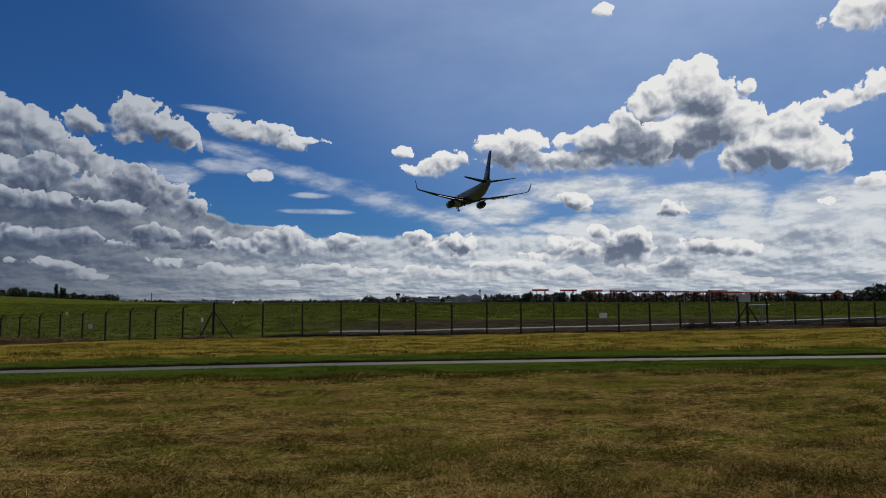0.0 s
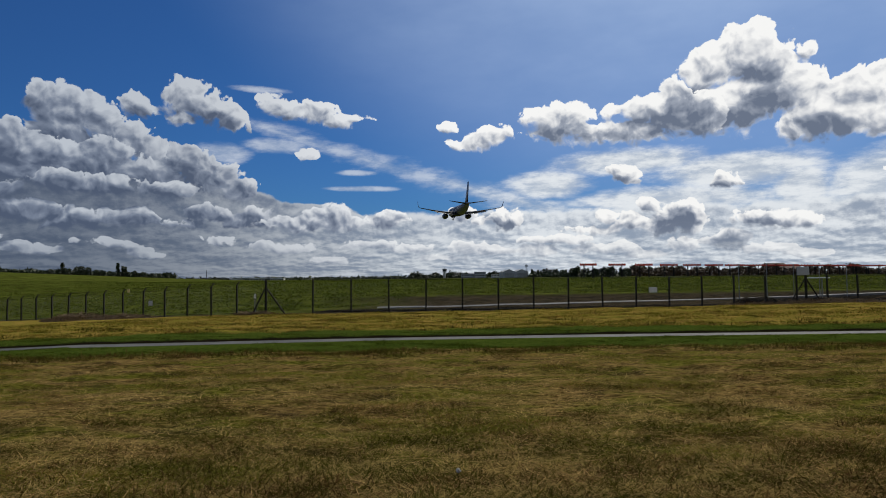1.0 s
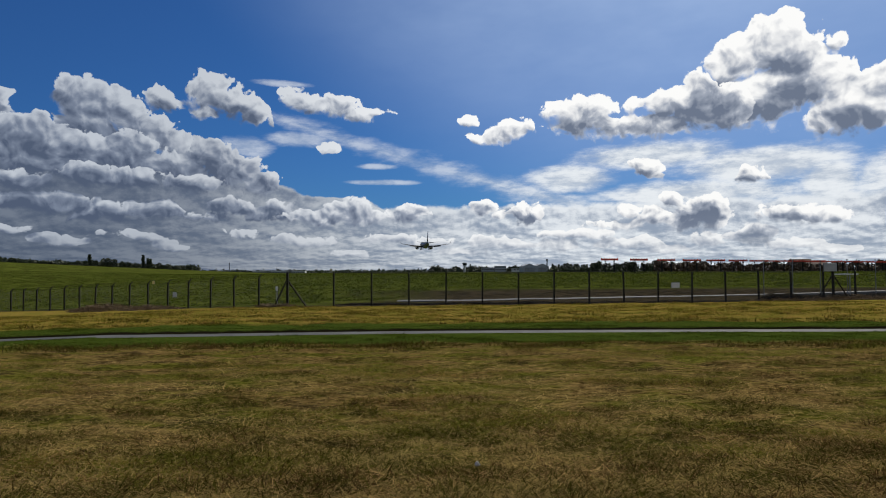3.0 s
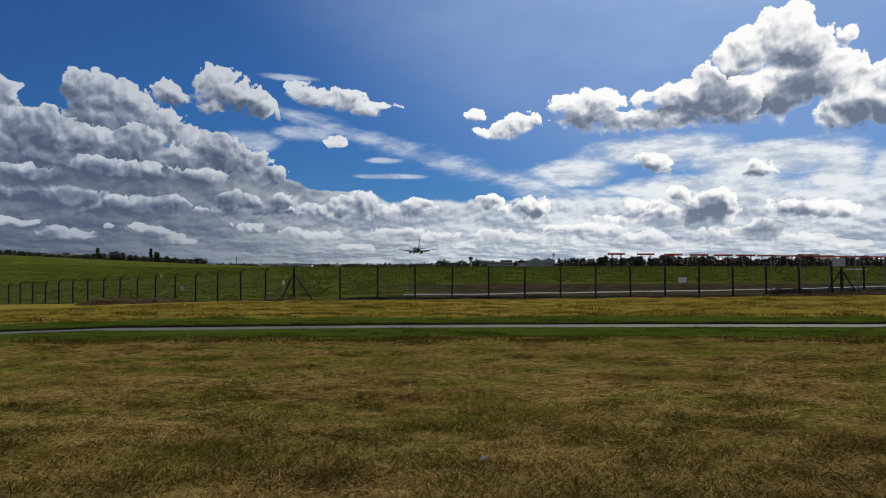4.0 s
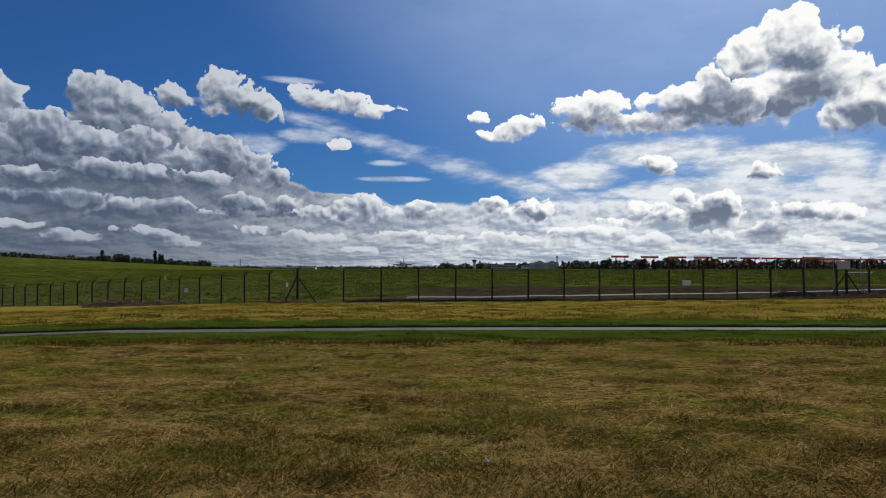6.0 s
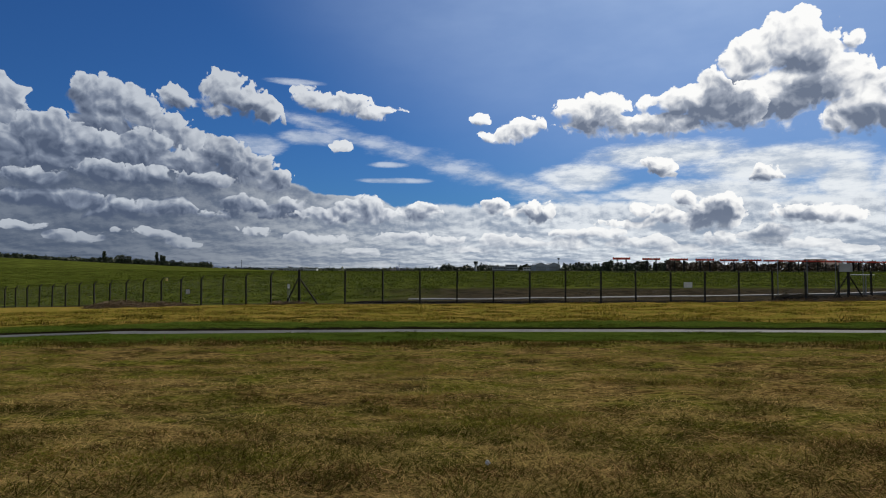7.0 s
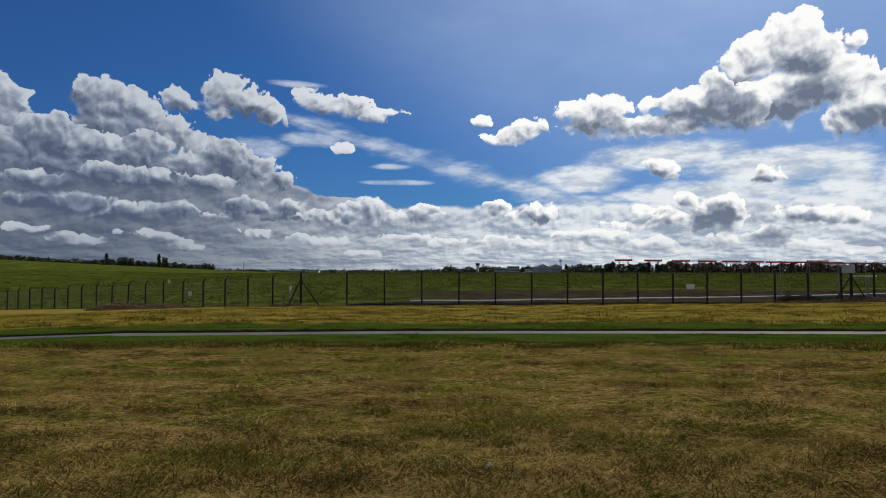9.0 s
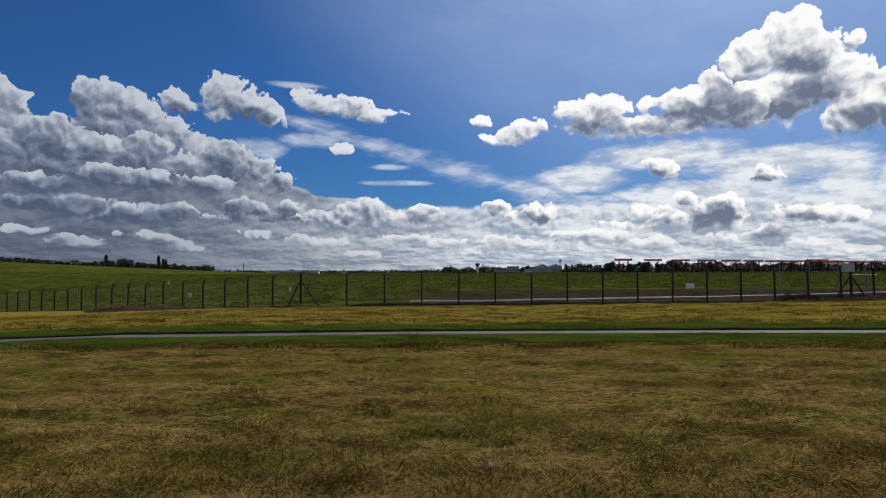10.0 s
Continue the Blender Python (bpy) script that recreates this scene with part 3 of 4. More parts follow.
def strip(name, xs, middle, half, lift, mat, thick=0.05):
    """A paved strip that follows the ground, with a real edge."""
    rows = []
    for x in xs:
        m = float(middle(x))
        ring = []
        for k in (-1.0, -0.5, 0.0, 0.5, 1.0):
            ring.append((x, m + k * half, float(ground_z(x, m)) + lift - 0.012 * k * k))
        ring += [(x, m + half + 0.03, float(ground_z(x, m)) - thick), (x, m - half - 0.03, float(ground_z(x, m)) - thick)]
        rows.append(ring)
    bm = loft(bmesh.new(), rows)
    return part(name, bm, mat)


footpath = tagged(strip("footpath", np.arange(-75, 75.1, 1.0), way_y, 1.1, 0.0, TARMAC), "narrow grey tarmac footpath across the grass", "footpath", kind="structure")
road = tagged(strip("road", np.arange(-3, 130, 2.0), lambda x: 58.3 + 0.33 * min(x, 32) + 0.18 * max(x - 32, 0), 1.3, 0.05, ROADWAY, 0.2), "pale concrete service road behind the fence", "road", kind="structure")



# ---- grass blades ----
def blades(name, count, y0, y1, tall, wide, seed, label, mat, power=2.0, inside=False):
    rng = np.random.RandomState(seed)
    q = rng.rand(count)
    y = 1 / (1 / y0 + q * (1 / y1 - 1 / y0)) if power == 2.0 else y0 + q * (y1 - y0)
    x = (rng.rand(count) * 2 - 1) * (0.86 * y + 1.5) + 0.10 * y
    keep = (y - way_y(x) > 1.19) | (way_y(x) - y > 1.16)
    keep &= (y > fence_y(x) + 18.0 * ease(x + 8 * lumps(x, y, 3.0, 15), -8, 8) + 4.0) if inside else (y < fence_y(x) - 0.2)
    tuft = lumps(x * 1.0, y * 1.6, 1.5, 11) * 0.6 + lumps(x, y * 1.3, 0.45, 12) * 0.4
    keep &= rng.rand(count) < 0.05 + 1.5 * tuft
    x, y, tuft = x[keep], y[keep], tuft[keep]
    n = len(x)
    z = ground_z(x, y)
    h = tall * (0.25 + 2.2 * tuft ** 3) * (0.5 + rng.rand(n))
    a = rng.rand(n) * 2 * np.pi
    lean = h * (0.7 + 2.8 * rng.rand(n) ** 1.5)
    b = rng.rand(n) * 2 * np.pi
    w = wide * (0.6 + 0.8 * rng.rand(n))
    foot = np.stack([x, y, z - 0.01], -1)
    across = np.stack([np.cos(a), np.sin(a), 0 * a], -1) * (w / 2)[:, None]
    tip = foot + np.stack([np.cos(b) * lean, np.sin(b) * lean, h], -1)
    co = np.stack([foot - across, foot + across, tip], 1).reshape(-1, 3)
    ob = new(name, raw_mesh(name, co, np.arange(3 * n).reshape(-1, 3), mat))
    return tagged(ob, label, "grass", kind="stuff")


blades("grass", 900000, 3.6, 17.3, 0.036, 0.011, 21, "short dry brown and green mown grass", BLADE)
def clumps(name, count, each, y0, y1, radius, tall, wide, flat, seed, label, mat):
    """Tufts of blades gathered round scattered middles, upright or lying."""
    rng = np.random.RandomState(seed)
    cy = 1 / (1 / y0 + rng.rand(count) * (1 / y1 - 1 / y0))
    cx = (rng.rand(count) * 2 - 1) * (0.86 * cy + 1.5) + 0.10 * cy
    size = 0.5 + rng.rand(count)
    k = np.repeat(np.arange(count), each)
    n = len(k)
    x = cx[k] + rng.randn(n) * radius * size[k] * 1.5
    y = cy[k] + rng.randn(n) * radius * size[k] * 0.8
    h = tall * size[k] * (0.4 + 0.8 * rng.rand(n))
    b = rng.rand(n) * 2 * np.pi
    lean = flat * size[k] * (0.4 + rng.rand(n))
    a = b + np.pi / 2 + rng.randn(n) * 0.3
    w = wide * (0.6 + 0.8 * rng.rand(n))
    lift = (rng.rand(n) * 0.04 if flat > tall else 0 * h - 0.01)
    foot = np.stack([x, y, ground_z(x, y) + lift], -1)
    across = np.stack([np.cos(a), np.sin(a), 0 * a], -1) * (w / 2)[:, None]
    tip = foot + np.stack([np.cos(b) * lean, np.sin(b) * lean, h], -1)
    co = np.stack([foot - across, foot + across, tip], 1).reshape(-1, 3)
    return tagged(new(name, raw_mesh(name, co, np.arange(3 * n).reshape(-1, 3), mat)), label, "grass", kind="stuff")


blades("field_grass", 260000, 54.0, 190.0, 0.16, 0.16, 24, "green rough grass of the airfield slope", FIELD, 1.0, True)
clumps("tussocks", 420, 150, 4.0, 17.4, 0.14, 0.055, 0.010, 0.13, 31, "dark rank tussocks standing in the mown grass", TUSSOCK)
clumps("cut_straw", 2600, 45, 3.8, 17.4, 0.18, 0.022, 0.007, 0.15, 32, "pale cut straw lying on the mown grass", STRAW)
clumps("path_tussocks", 120, 90, 15.8, 17.2, 0.25, 0.10, 0.022, 0.10, 33, "ragged taller grass along the mown edge", TUSSOCK)
clumps("verge_tussocks", 260, 60, 26.5, 48.0, 0.25, 0.14, 0.03, 0.12, 34, "brown rank tussocks on the verge", TUSSOCK)
blades("verge_grass", 120000, 26.0, 50.5, 0.10, 0.04, 22, "yellowed dry grass between footpath and fence", VERGE, 1.0)
blades("path_edge_grass", 150000, 17.3, 26.6, 0.05, 0.02, 23, "short green grass along the footpath", LUSH, 1.0)


# ---- perimeter fence ----
def post_mesh(crank, arm=0.42, tall=2.40):
    """An angle-iron post, its top bent over by 45 degrees towards crank."""
    bm = bmesh.new()
    r = 0.06
    c = Vector(crank).normalized()
    rise = arm * 0.74
    rings = []
    for z, off in ((-0.4, 0), (tall - 0.06, 0), (tall + 0.03, 0.04), (tall + rise, arm * 0.70)):
        s = r if z < tall else r * 0.85
        rings.append([(c.x * off + a * s, c.y * off + b * s, z) for a, b in ((-1, -1), (1, -1), (1, 1), (-1, 1))])
    return mesh_of("post", loft(bm, rings), POST)


def fence_run(name, start, ahead, count, spacing, crank, label, arm=0.42, tall=2.40, skip=()):
    """A run of posts with three line wires and three barbed wires on the bent tops."""
    thing = tagged(new(name), label, "fence", "airfield perimeter fence")
    base = Vector((start[0], start[1], 0))
    d = Vector((ahead[0], ahead[1], 0)).normalized()
    spots = []
    mesh = post_mesh(crank, arm, tall)
    for i in range(count):
        p = base + d * spacing * i
        p.z = min(float(ground_z(p.x, p.y)), 0.12)
        spots.append(p)
        if i not in skip:
            ob = part("post", mesh, POST, thing)
            ob.location = p
            ob.rotation_euler = (random.uniform(-0.012, 0.012), random.uniform(-0.012, 0.012), random.uniform(-0.05, 0.05))
    c = Vector((*crank, 0)).normalized()
    for h, off, r in ((0.14, 0, 0.020), (1.25, 0, 0.007), (tall - 0.04, 0, 0.011), (tall + 0.05, arm * 0.2, 0.006), (tall + arm * 0.4, arm * 0.42, 0.006), (tall + arm * 0.7, arm * 0.68, 0.006)):
        bm = bmesh.new()
        for a, b in zip(spots, spots[1:]):
            sag = Vector((0, 0, -0.012))
            m = (a + b) / 2 + sag
            for u, v in ((a, m), (m, b)):
                bar(bm, u + c * off + Vector((0, 0, h)), v + c * off + Vector((0, 0, h)), r, 4)
        part("wire", bm, POST, thing)
    return thing, spots


def chain_link(thing, spots, tall, off=0.065, pitch=0.075, r=0.0018):
    """Diagonal wires woven both ways between the posts, each a thin three-sided rod."""
    co, faces = [], []
    for a, b in zip(spots, spots[1:]):
        run = (b - a).length
        d = (b - a) / run
        out = Vector((d.y, -d.x, 0)) * off
        n = int(run / pitch)
        for way in (-1, 1):
            for i in range(-int(tall / pitch), n) if way > 0 else range(0, n + int(tall / pitch)):
                s0, s1 = i * pitch, i * pitch + way * tall
                z0, z1 = 0.05, tall
                lo, hi = (max(0, min(s0, s1)), min(run, max(s0, s1)))
                if hi <= lo:
                    continue
                at = lambda s: a + d * s + out + Vector((0, 0, z0 + (z1 - z0) * (s - s0) / (s1 - s0)))
                p, q = at(lo), at(hi)
                k = len(co)
                for e in (p, q):
                    co += [e + Vector((0, 0, r * 1.4)), e - d * r - out * (r / off), e + d * r + out * (r / off)]
                faces += [(k, k + 1, k + 4, k + 3), (k + 1, k + 2, k + 5, k + 4), (k + 2, k, k + 3, k + 5)]
    part("chain_link", raw_mesh("chain_link", np.array(co), np.array(faces), MESH), MESH, thing, "dull grey chain-link mesh")


def strainer(thing, at, arms, tall=2.75):
    """A heavy post with a raking stay on each side."""
    bm = box(bmesh.new(), (-0.085, -0.085, -0.4), (0.085, 0.085, tall), None, 0.015)
    p = part("straining_post", bm, POST, thing)
    p.location = at
    for dx, dy, reach in arms:
        n = math.hypot(dx, dy)
        bm = bar(bmesh.new(), (dx / n * 0.09, dy / n * 0.09, tall * 0.72), (dx / n * reach, dy / n * reach, -0.15), 0.065, 6)
        s = part("stay", bm, POST, thing)
        s.location = at


east_dir, west_dir = (0.9962, 0.0868), (-0.8290, 0.5592)
first = (-7.70, 50.2)
fence_east, spots = fence_run("perimeter_fence", first, east_dir, 27, 3.0, (-0.0868, 0.9962), "dark steel post and wire airfield perimeter fence", 0.10, 2.62)
strainer(fence_east, (CORNER[0], CORNER[1], 0.0), ((-0.8, -0.55, 1.15), (0.9962, 0.0868, 1.55)))
strainer(fence_east, (first[0] + 14.3 * 2.989, first[1] + 14.3 * 0.26, 0.1), ((-1, 0, 1.6), (1, 0, 1.5)), 2.9)
fence_west, spots_w = fence_run("perimeter_fence", (CORNER[0] - 2.74, CORNER[1] + 1.85), west_dir, 22, 3.1, (0.5592, 0.8290), "dark steel post and wire fence falling away downhill")

chain_link(fence_east, [Vector((CORNER[0], CORNER[1], 0.05))] + spots, 2.45)
chain_link(fence_west, [Vector((CORNER[0], CORNER[1], 0.05))] + spots_w, 2.3)


# ---- aircraft ----
def airliner():
    """A twin-engined airliner, gear and flaps down; nose along +y, origin in the cabin's middle."""
    plane = tagged(new("airliner"), "twin-engine passenger jet landing with wheels and flaps down", "airplane")

    def ring(y, zc, rx, rz, n=20):
        return [(rx * math.cos(2 * math.pi * i / n), y, zc + rz * math.sin(2 * math.pi * i / n)) for i in range(n)]
    body = [(19.5, -0.55, 0.06, 0.06), (19.2, -0.5, 0.5, 0.45), (18.3, -0.38, 1.0, 0.95), (16.8, -0.12, 1.5, 1.5), (14.8, 0.0, 1.82, 1.9),
            (12.5, 0, 1.88, 2.0), (-6.5, 0, 1.88, 2.0), (-10, 0.25, 1.75, 1.78), (-13.5, 0.75, 1.32, 1.32), (-16.5, 1.2, 0.8, 0.85),
            (-18.4, 1.5, 0.38, 0.42), (-19.0, 1.6, 0.2, 0.22)]
    fus = part("fuselage", loft(bmesh.new(), [ring(*b) for b in body]), SKIN, plane, "pale painted fuselage", True)
    part("belly_fairing", loft(bmesh.new(), [ring(6, -1.2, 0.4, 0.3), ring(4.5, -1.35, 1.7, 0.85), ring(-3, -1.4, 1.8, 0.9), ring(-6, -1.2, 0.5, 0.4)]), WING, plane, "", True)
    bm = bmesh.new()
    for k in range(-2, 3):
        box(bm, (k * 0.42 - 0.18, 17.0 - 0.14 * abs(k), 0.95 - 0.05 * abs(k)), (k * 0.42 + 0.18, 17.25 - 0.14 * abs(k), 1.35 - 0.05 * abs(k)))
    part("cockpit_window", bm, GLASS, plane)
    win = mesh_of("cabin_window", box(bmesh.new(), (-0.02, -0.12, -0.17), (0.02, 0.12, 0.17), None, 0.01), GLASS)
    for s in (-1, 1):
        for i in range(30):
            w = part("cabin_window", win, GLASS, fus)
            w.location = (s * 1.86, 12.0 - i * 0.74, 0.42)

    def foil(le, chord, thick, n=6):
        """A wing section as offsets along y and z."""
        up = [(le - chord * t, thick * chord * 2.2 * math.sqrt(max(t, 0)) * (1 - t) + 0.002) for t in (0, 0.05, 0.2, 0.45, 0.75, 1)]
        dn = [(le - chord * t, -thick * chord * 1.2 * math.sqrt(max(t, 0)) * (1 - t) - 0.002) for t in (0.75, 0.45, 0.2, 0.05)]
        return up + dn
    for s, side_name in ((-1, "port"), (1, "starboard")):
        st = [(1.2, 5.6, 7.9, 0.13, -1.25), (5.4, 3.2, 5.0, 0.12, -0.80), (11.0, 0.35, 3.2, 0.11, -0.05), (16.3, -2.35, 1.75, 0.10, 0.85)]
        bm = loft(bmesh.new(), [[(s * x, y, z + zz) for y, z in foil(le, c, th)] for x, le, c, th, zz in st])
        wing = part("wing", bm, WING, plane, "grey swept wing", True)
        tips = [(16.3, -2.35, 1.75, 0.09, 0.85), (16.85, -2.7, 1.5, 0.08, 1.05), (17.15, -3.2, 1.25, 0.07, 1.7), (17.55, -4.1, 0.6, 0.06, 3.35)]
        rings = []
        for k, (x, le, c, th, zz) in enumerate(tips):
            lean = (0.2, 0.7, 1.3, 1.35)[k]
            rings.append([(s * (x - z * math.sin(lean)), y, zz + z * math.cos(lean)) for y, z in foil(le, c, th)])
        part("winglet", loft(bmesh.new(), rings), NAVY, wing, "upswept dark winglet", True)
        for x0, x1, y0, y1, z0, z1 in ((2.0, 5.2, -2.15, -1.75, -1.55, -1.05), (5.7, 10.6, -1.7, -2.7, -1.0, -0.28)):
            bm = loft(bmesh.new(), [[(s * x0, y0 + 0.3, z0 + 0.12), (s * x0, y0 - 1.25, z0 - 0.55), (s * x0, y0 - 1.2, z0 - 0.62), (s * x0, y0 + 0.25, z0 - 0.06)],
                                    [(s * x1, y1 + 0.3, z1 + 0.10), (s * x1, y1 - 0.85, z1 - 0.38), (s * x1, y1 - 0.8, z1 - 0.44), (s * x1, y1 + 0.25, z1 - 0.05)]])
            part("flap", bm, WING, wing)
        for x, y, z in ((3.4, -2.3, -1.45), (6.6, -1.7, -0.95), (9.2, -2.1, -0.55)):
            bm = loft(bmesh.new(), [[(s * (x + 0.16 * k * math.cos(a)), yy, z - 0.12 + dz + 0.24 * k * math.sin(a)) for a in (0, 1.05, 2.09, 3.14, 4.19, 5.24)]
                                    for yy, k, dz in ((y + 1.7, 0.2, 0.1), (y + 0.8, 1.0, 0), (y - 0.6, 1.0, -0.2), (y - 1.7, 0.15, -0.55))])
            part("flap_fairing", bm, WING, wing, "", True)
        # engine
        ex, ez = s * 4.83, -2.05
        pod = [(6.9, 0.95), (7.05, 1.02), (6.7, 1.10), (5.4, 1.16), (3.9, 1.08), (2.8, 0.86)]
        core = [(2.9, 0.62), (1.9, 0.45), (1.2, 0.12)]
        cowl = part("engine", loft(bmesh.new(), [[(ex + r * math.cos(a * math.pi / 9), y, ez + r * math.sin(a * math.pi / 9)) for a in range(18)] for y, r in pod]), NAVY, plane, "turbofan engine nacelle", True)
        part("exhaust_cone", loft(bmesh.new(), [[(ex + r * math.cos(a * math.pi / 8), y, ez + r * math.sin(a * math.pi / 8)) for a in range(16)] for y, r in core]), DARKMETAL, cowl, "", True)
        part("pylon", loft(bmesh.new(), [[(ex + a * 0.22, y, z) for a, y, z in ((-1, 5.6, ez + 1.0), (1, 5.6, ez + 1.0), (1, 1.2, ez + 0.9), (-1, 1.2, ez + 0.9))],
                                         [(ex + a * 0.15, y, z) for a, y, z in ((-1, 4.0, -0.75), (1, 4.0, -0.75), (1, -0.5, -0.75), (-1, -0.5, -0.75))]]), WING, cowl)
        # tailplane
        st = [(0.4, -14.2, 4.0, 0.10, 1.55), (7.15, -18.2, 1.5, 0.09, 2.35)]
        part("tailplane", loft(bmesh.new(), [[(s * x, y, z + zz) for y, z in foil(le, c, th)] for x, le, c, th, zz in st]), WING, plane, "", True)
        # main gear
        gx0, gy0 = s * 2.86, -1.9
        leg = part("main_gear_leg", bar(bar(bmesh.new(), (gx0, gy0, -1.2), (gx0, gy0, -2.85), 0.13, 10), (gx0 - s * 0.9, gy0, -1.5), (gx0, gy0, -2.4), 0.07, 6), DARKMETAL, plane)
        for dx in (-0.42, 0.42):
            bm = bar(bmesh.new(), (gx0 + dx - 0.19, gy0, -2.8), (gx0 + dx + 0.19, gy0, -2.8), 0.56, 18)
            bmesh.ops.bevel(bm, geom=[e for e in bm.edges if len(e.link_faces) == 2 and e.calc_face_angle(0) > 1.2], offset=0.08, segments=2, affect="EDGES")
            part("wheel", bm, RUBBER, leg)
    fin = [[(x * 0.34 * k, y, z) for x, y in sec] for k, z, sec in (
        (1.0, 1.5, ((0, -11.0), (1, -13.5), (0.6, -17.2), (0, -18.2), (-0.6, -17.2), (-1, -13.5))),
        (0.85, 3.6, ((0, -13.4), (1, -15.0), (0.6, -17.8), (0, -18.6), (-0.6, -17.8), (-1, -15.0))),
        (0.45, 9.5, ((0, -17.9), (1, -18.6), (0.6, -19.8), (0, -20.3), (-0.6, -19.8), (-1, -18.6))))]
    part("tail_fin", loft(bmesh.new(), fin), NAVY, plane, "tall dark blue tail fin", True)
    leg = part("nose_gear_leg", bar(bmesh.new(), (0, 13.6, -1.6), (0, 13.7, -2.95), 0.10, 8), DARKMETAL, plane)
    for dx in (-0.2, 0.2):
        part("wheel", bar(bmesh.new(), (dx - 0.1, 13.7, -2.98), (dx + 0.1, 13.7, -2.98), 0.35, 14), RUBBER, leg)
    part("nose_gear_door", box(bmesh.new(), (-0.5, 12.9, -2.45), (-0.46, 14.6, -1.75)), SKIN, plane)
    return plane


jet = airliner()


# ---- approach light frames ----
def light_frame(length, tall):
    """A red crossbar of lights on two lattice legs with stays."""
    f = tagged(new("light_frame"), "red approach light crossbar on two braced legs", "light frame", "approach light frames")
    bm = box(bmesh.new(), (-length / 2, -0.14, tall - 0.42), (length / 2, 0.14, tall), None, 0.02)
    top = part("crossbar", bm, RED, f, "faded red crossbar")
    lamp = mesh_of("lamp", bar(bar(bmesh.new(), (0, 0, 0), (0, 0, 0.06), 0.05, 6), (0, -0.12, 0.08), (0, 0.12, 0.10), 0.09, 8), RED)
    n = 7
    for i in range(n):
        o = part("lamp", lamp, RED, top)
        o.location = ((i / (n - 1) - 0.5) * (length - 0.3), 0, tall)
    for s in (-1, 1):
        x = s * length * 0.26
        bm = bmesh.new()
        for a, b in ((-0.14, -0.14), (0.14, -0.14), (0, 0.16)):
            bar(bm, (x + a, b, -0.4), (x + a * 0.8, b * 0.8, tall - 0.1), 0.065, 5)
        for k in range(int(tall / 0.5)):
            bar(bm, (x - 0.13, -0.13, k * 0.5), (x + 0.13, -0.13, k * 0.5 + 0.5), 0.03, 4)
        part("leg", bm, POST, f, "dark lattice leg")
        part("stay", bar(bmesh.new(), (x, 0, tall * 0.6), (x + s * 0.75, 0.9, -0.4), 0.06, 5), POST, f)
    return f


for i in range(25):
    d = 150 * (1 + 0.036 * i)
    x = d * (0.2877 + 0.0595 * i) / (1 + 0.036 * i)
    base = float(ground_z(x, d))
    top = 2.72 + 150 * 0.0192
    fr = light_frame(4.3 + 0.30 * i, top - base)
    fr.matrix_basis = pose(x, d, base, 0, 0, 8)


# ---- trees and woods ----
def crown_arrays(rng, count, shape, leaf):
    """Leaf clumps over and inside a lumpy body; shape gives the radius by height from 0 to 1."""
    t = rng.rand(count) ** 0.8
    a = rng.rand(count) * 2 * np.pi
    bump = 0.75 + 0.35 * np.sin(a * 3 + t * 9 + rng.rand() * 6) * np.sin(t * 13 + a)
    r = shape(t) * bump * (0.45 + 0.6 * rng.rand(count) ** 0.5)
    c = np.stack([np.cos(a) * r, np.sin(a) * r, t], -1)
    e = rng.randn(count, 3, 3) * leaf * (0.6 + 0.8 * rng.rand(count, 1, 1))
    return (c[:, None, :] + e).reshape(-1, 3)


def make_tree(label, slim, mat, seed, count=620):
    """A tree one unit high: tapered trunk, a few limbs, and a crown of small leaf clumps."""
    rng = np.random.RandomState(seed)
    t = tagged(new("tree"), label, "tree", "distant trees")
    bm = bar(bmesh.new(), (0, 0, -0.05), (0.01, 0, 0.55), 0.028, 7, 0.012)
    for k in range(5):
        a, h = rng.rand() * 6.28, 0.25 + 0.08 * k
        bar(bm, (0.005, 0, h), (math.cos(a) * 0.5 * slim, math.sin(a) * 0.5 * slim, h + 0.2), 0.011, 5, 0.004)
    part("trunk", bm, BARK, t)
    if slim < 0.2:
        shape = lambda h: slim * np.sin(np.pi * np.clip(h * 0.92 + 0.06, 0, 1)) ** 0.6
    else:
        shape = lambda h: slim * np.sqrt(np.clip(1 - ((h - 0.5) / 0.52) ** 2, 0, 1))
    co = crown_arrays(rng, count, shape, 0.052)
    co[:, 2] = 0.12 + co[:, 2] * 0.9 if slim < 0.2 else 0.06 + co[:, 2] * 0.94
    part("crown", raw_mesh("crown", co, np.arange(len(co)).reshape(-1, 3), mat), mat, t)
    return t


BROAD = [make_tree("dark green broad-crowned tree on the skyline", 0.42 + 0.06 * k, LEAF, 40 + k) for k in range(3)]
POPLAR = [make_tree("slender dark poplar on the skyline", 0.11 + 0.02 * k, LEAF, 50 + k, 420) for k in range(2)]
AUTUMN = [make_tree("russet autumn tree beyond the field", 0.48, RUSSET, 60)]
used = set()


def plant(kind, k, y, top, lift=0.0):
    """A tree at bearing tangent k and y metres ahead whose top stands top metres over the eye."""
    x = k * y
    base = float(ground_z(x, y)) + lift
    h = max(1.5, EYE[2] + top - base)
    m = pose(x, y, base, 0, 0, random.uniform(0, 360)) @ Matrix.Diagonal((h, h, h, 1))
    if kind.name in used:
        return copy_thing(kind, m @ Matrix.Diagonal((*(1 / v for v in kind.scale), 1)))
    used.add(kind.name)
    kind.matrix_basis = m
    return kind


def over(rise, y):
    """Metres over the eye for a rise given in thousandths of the distance."""
    return rise * y / 1000


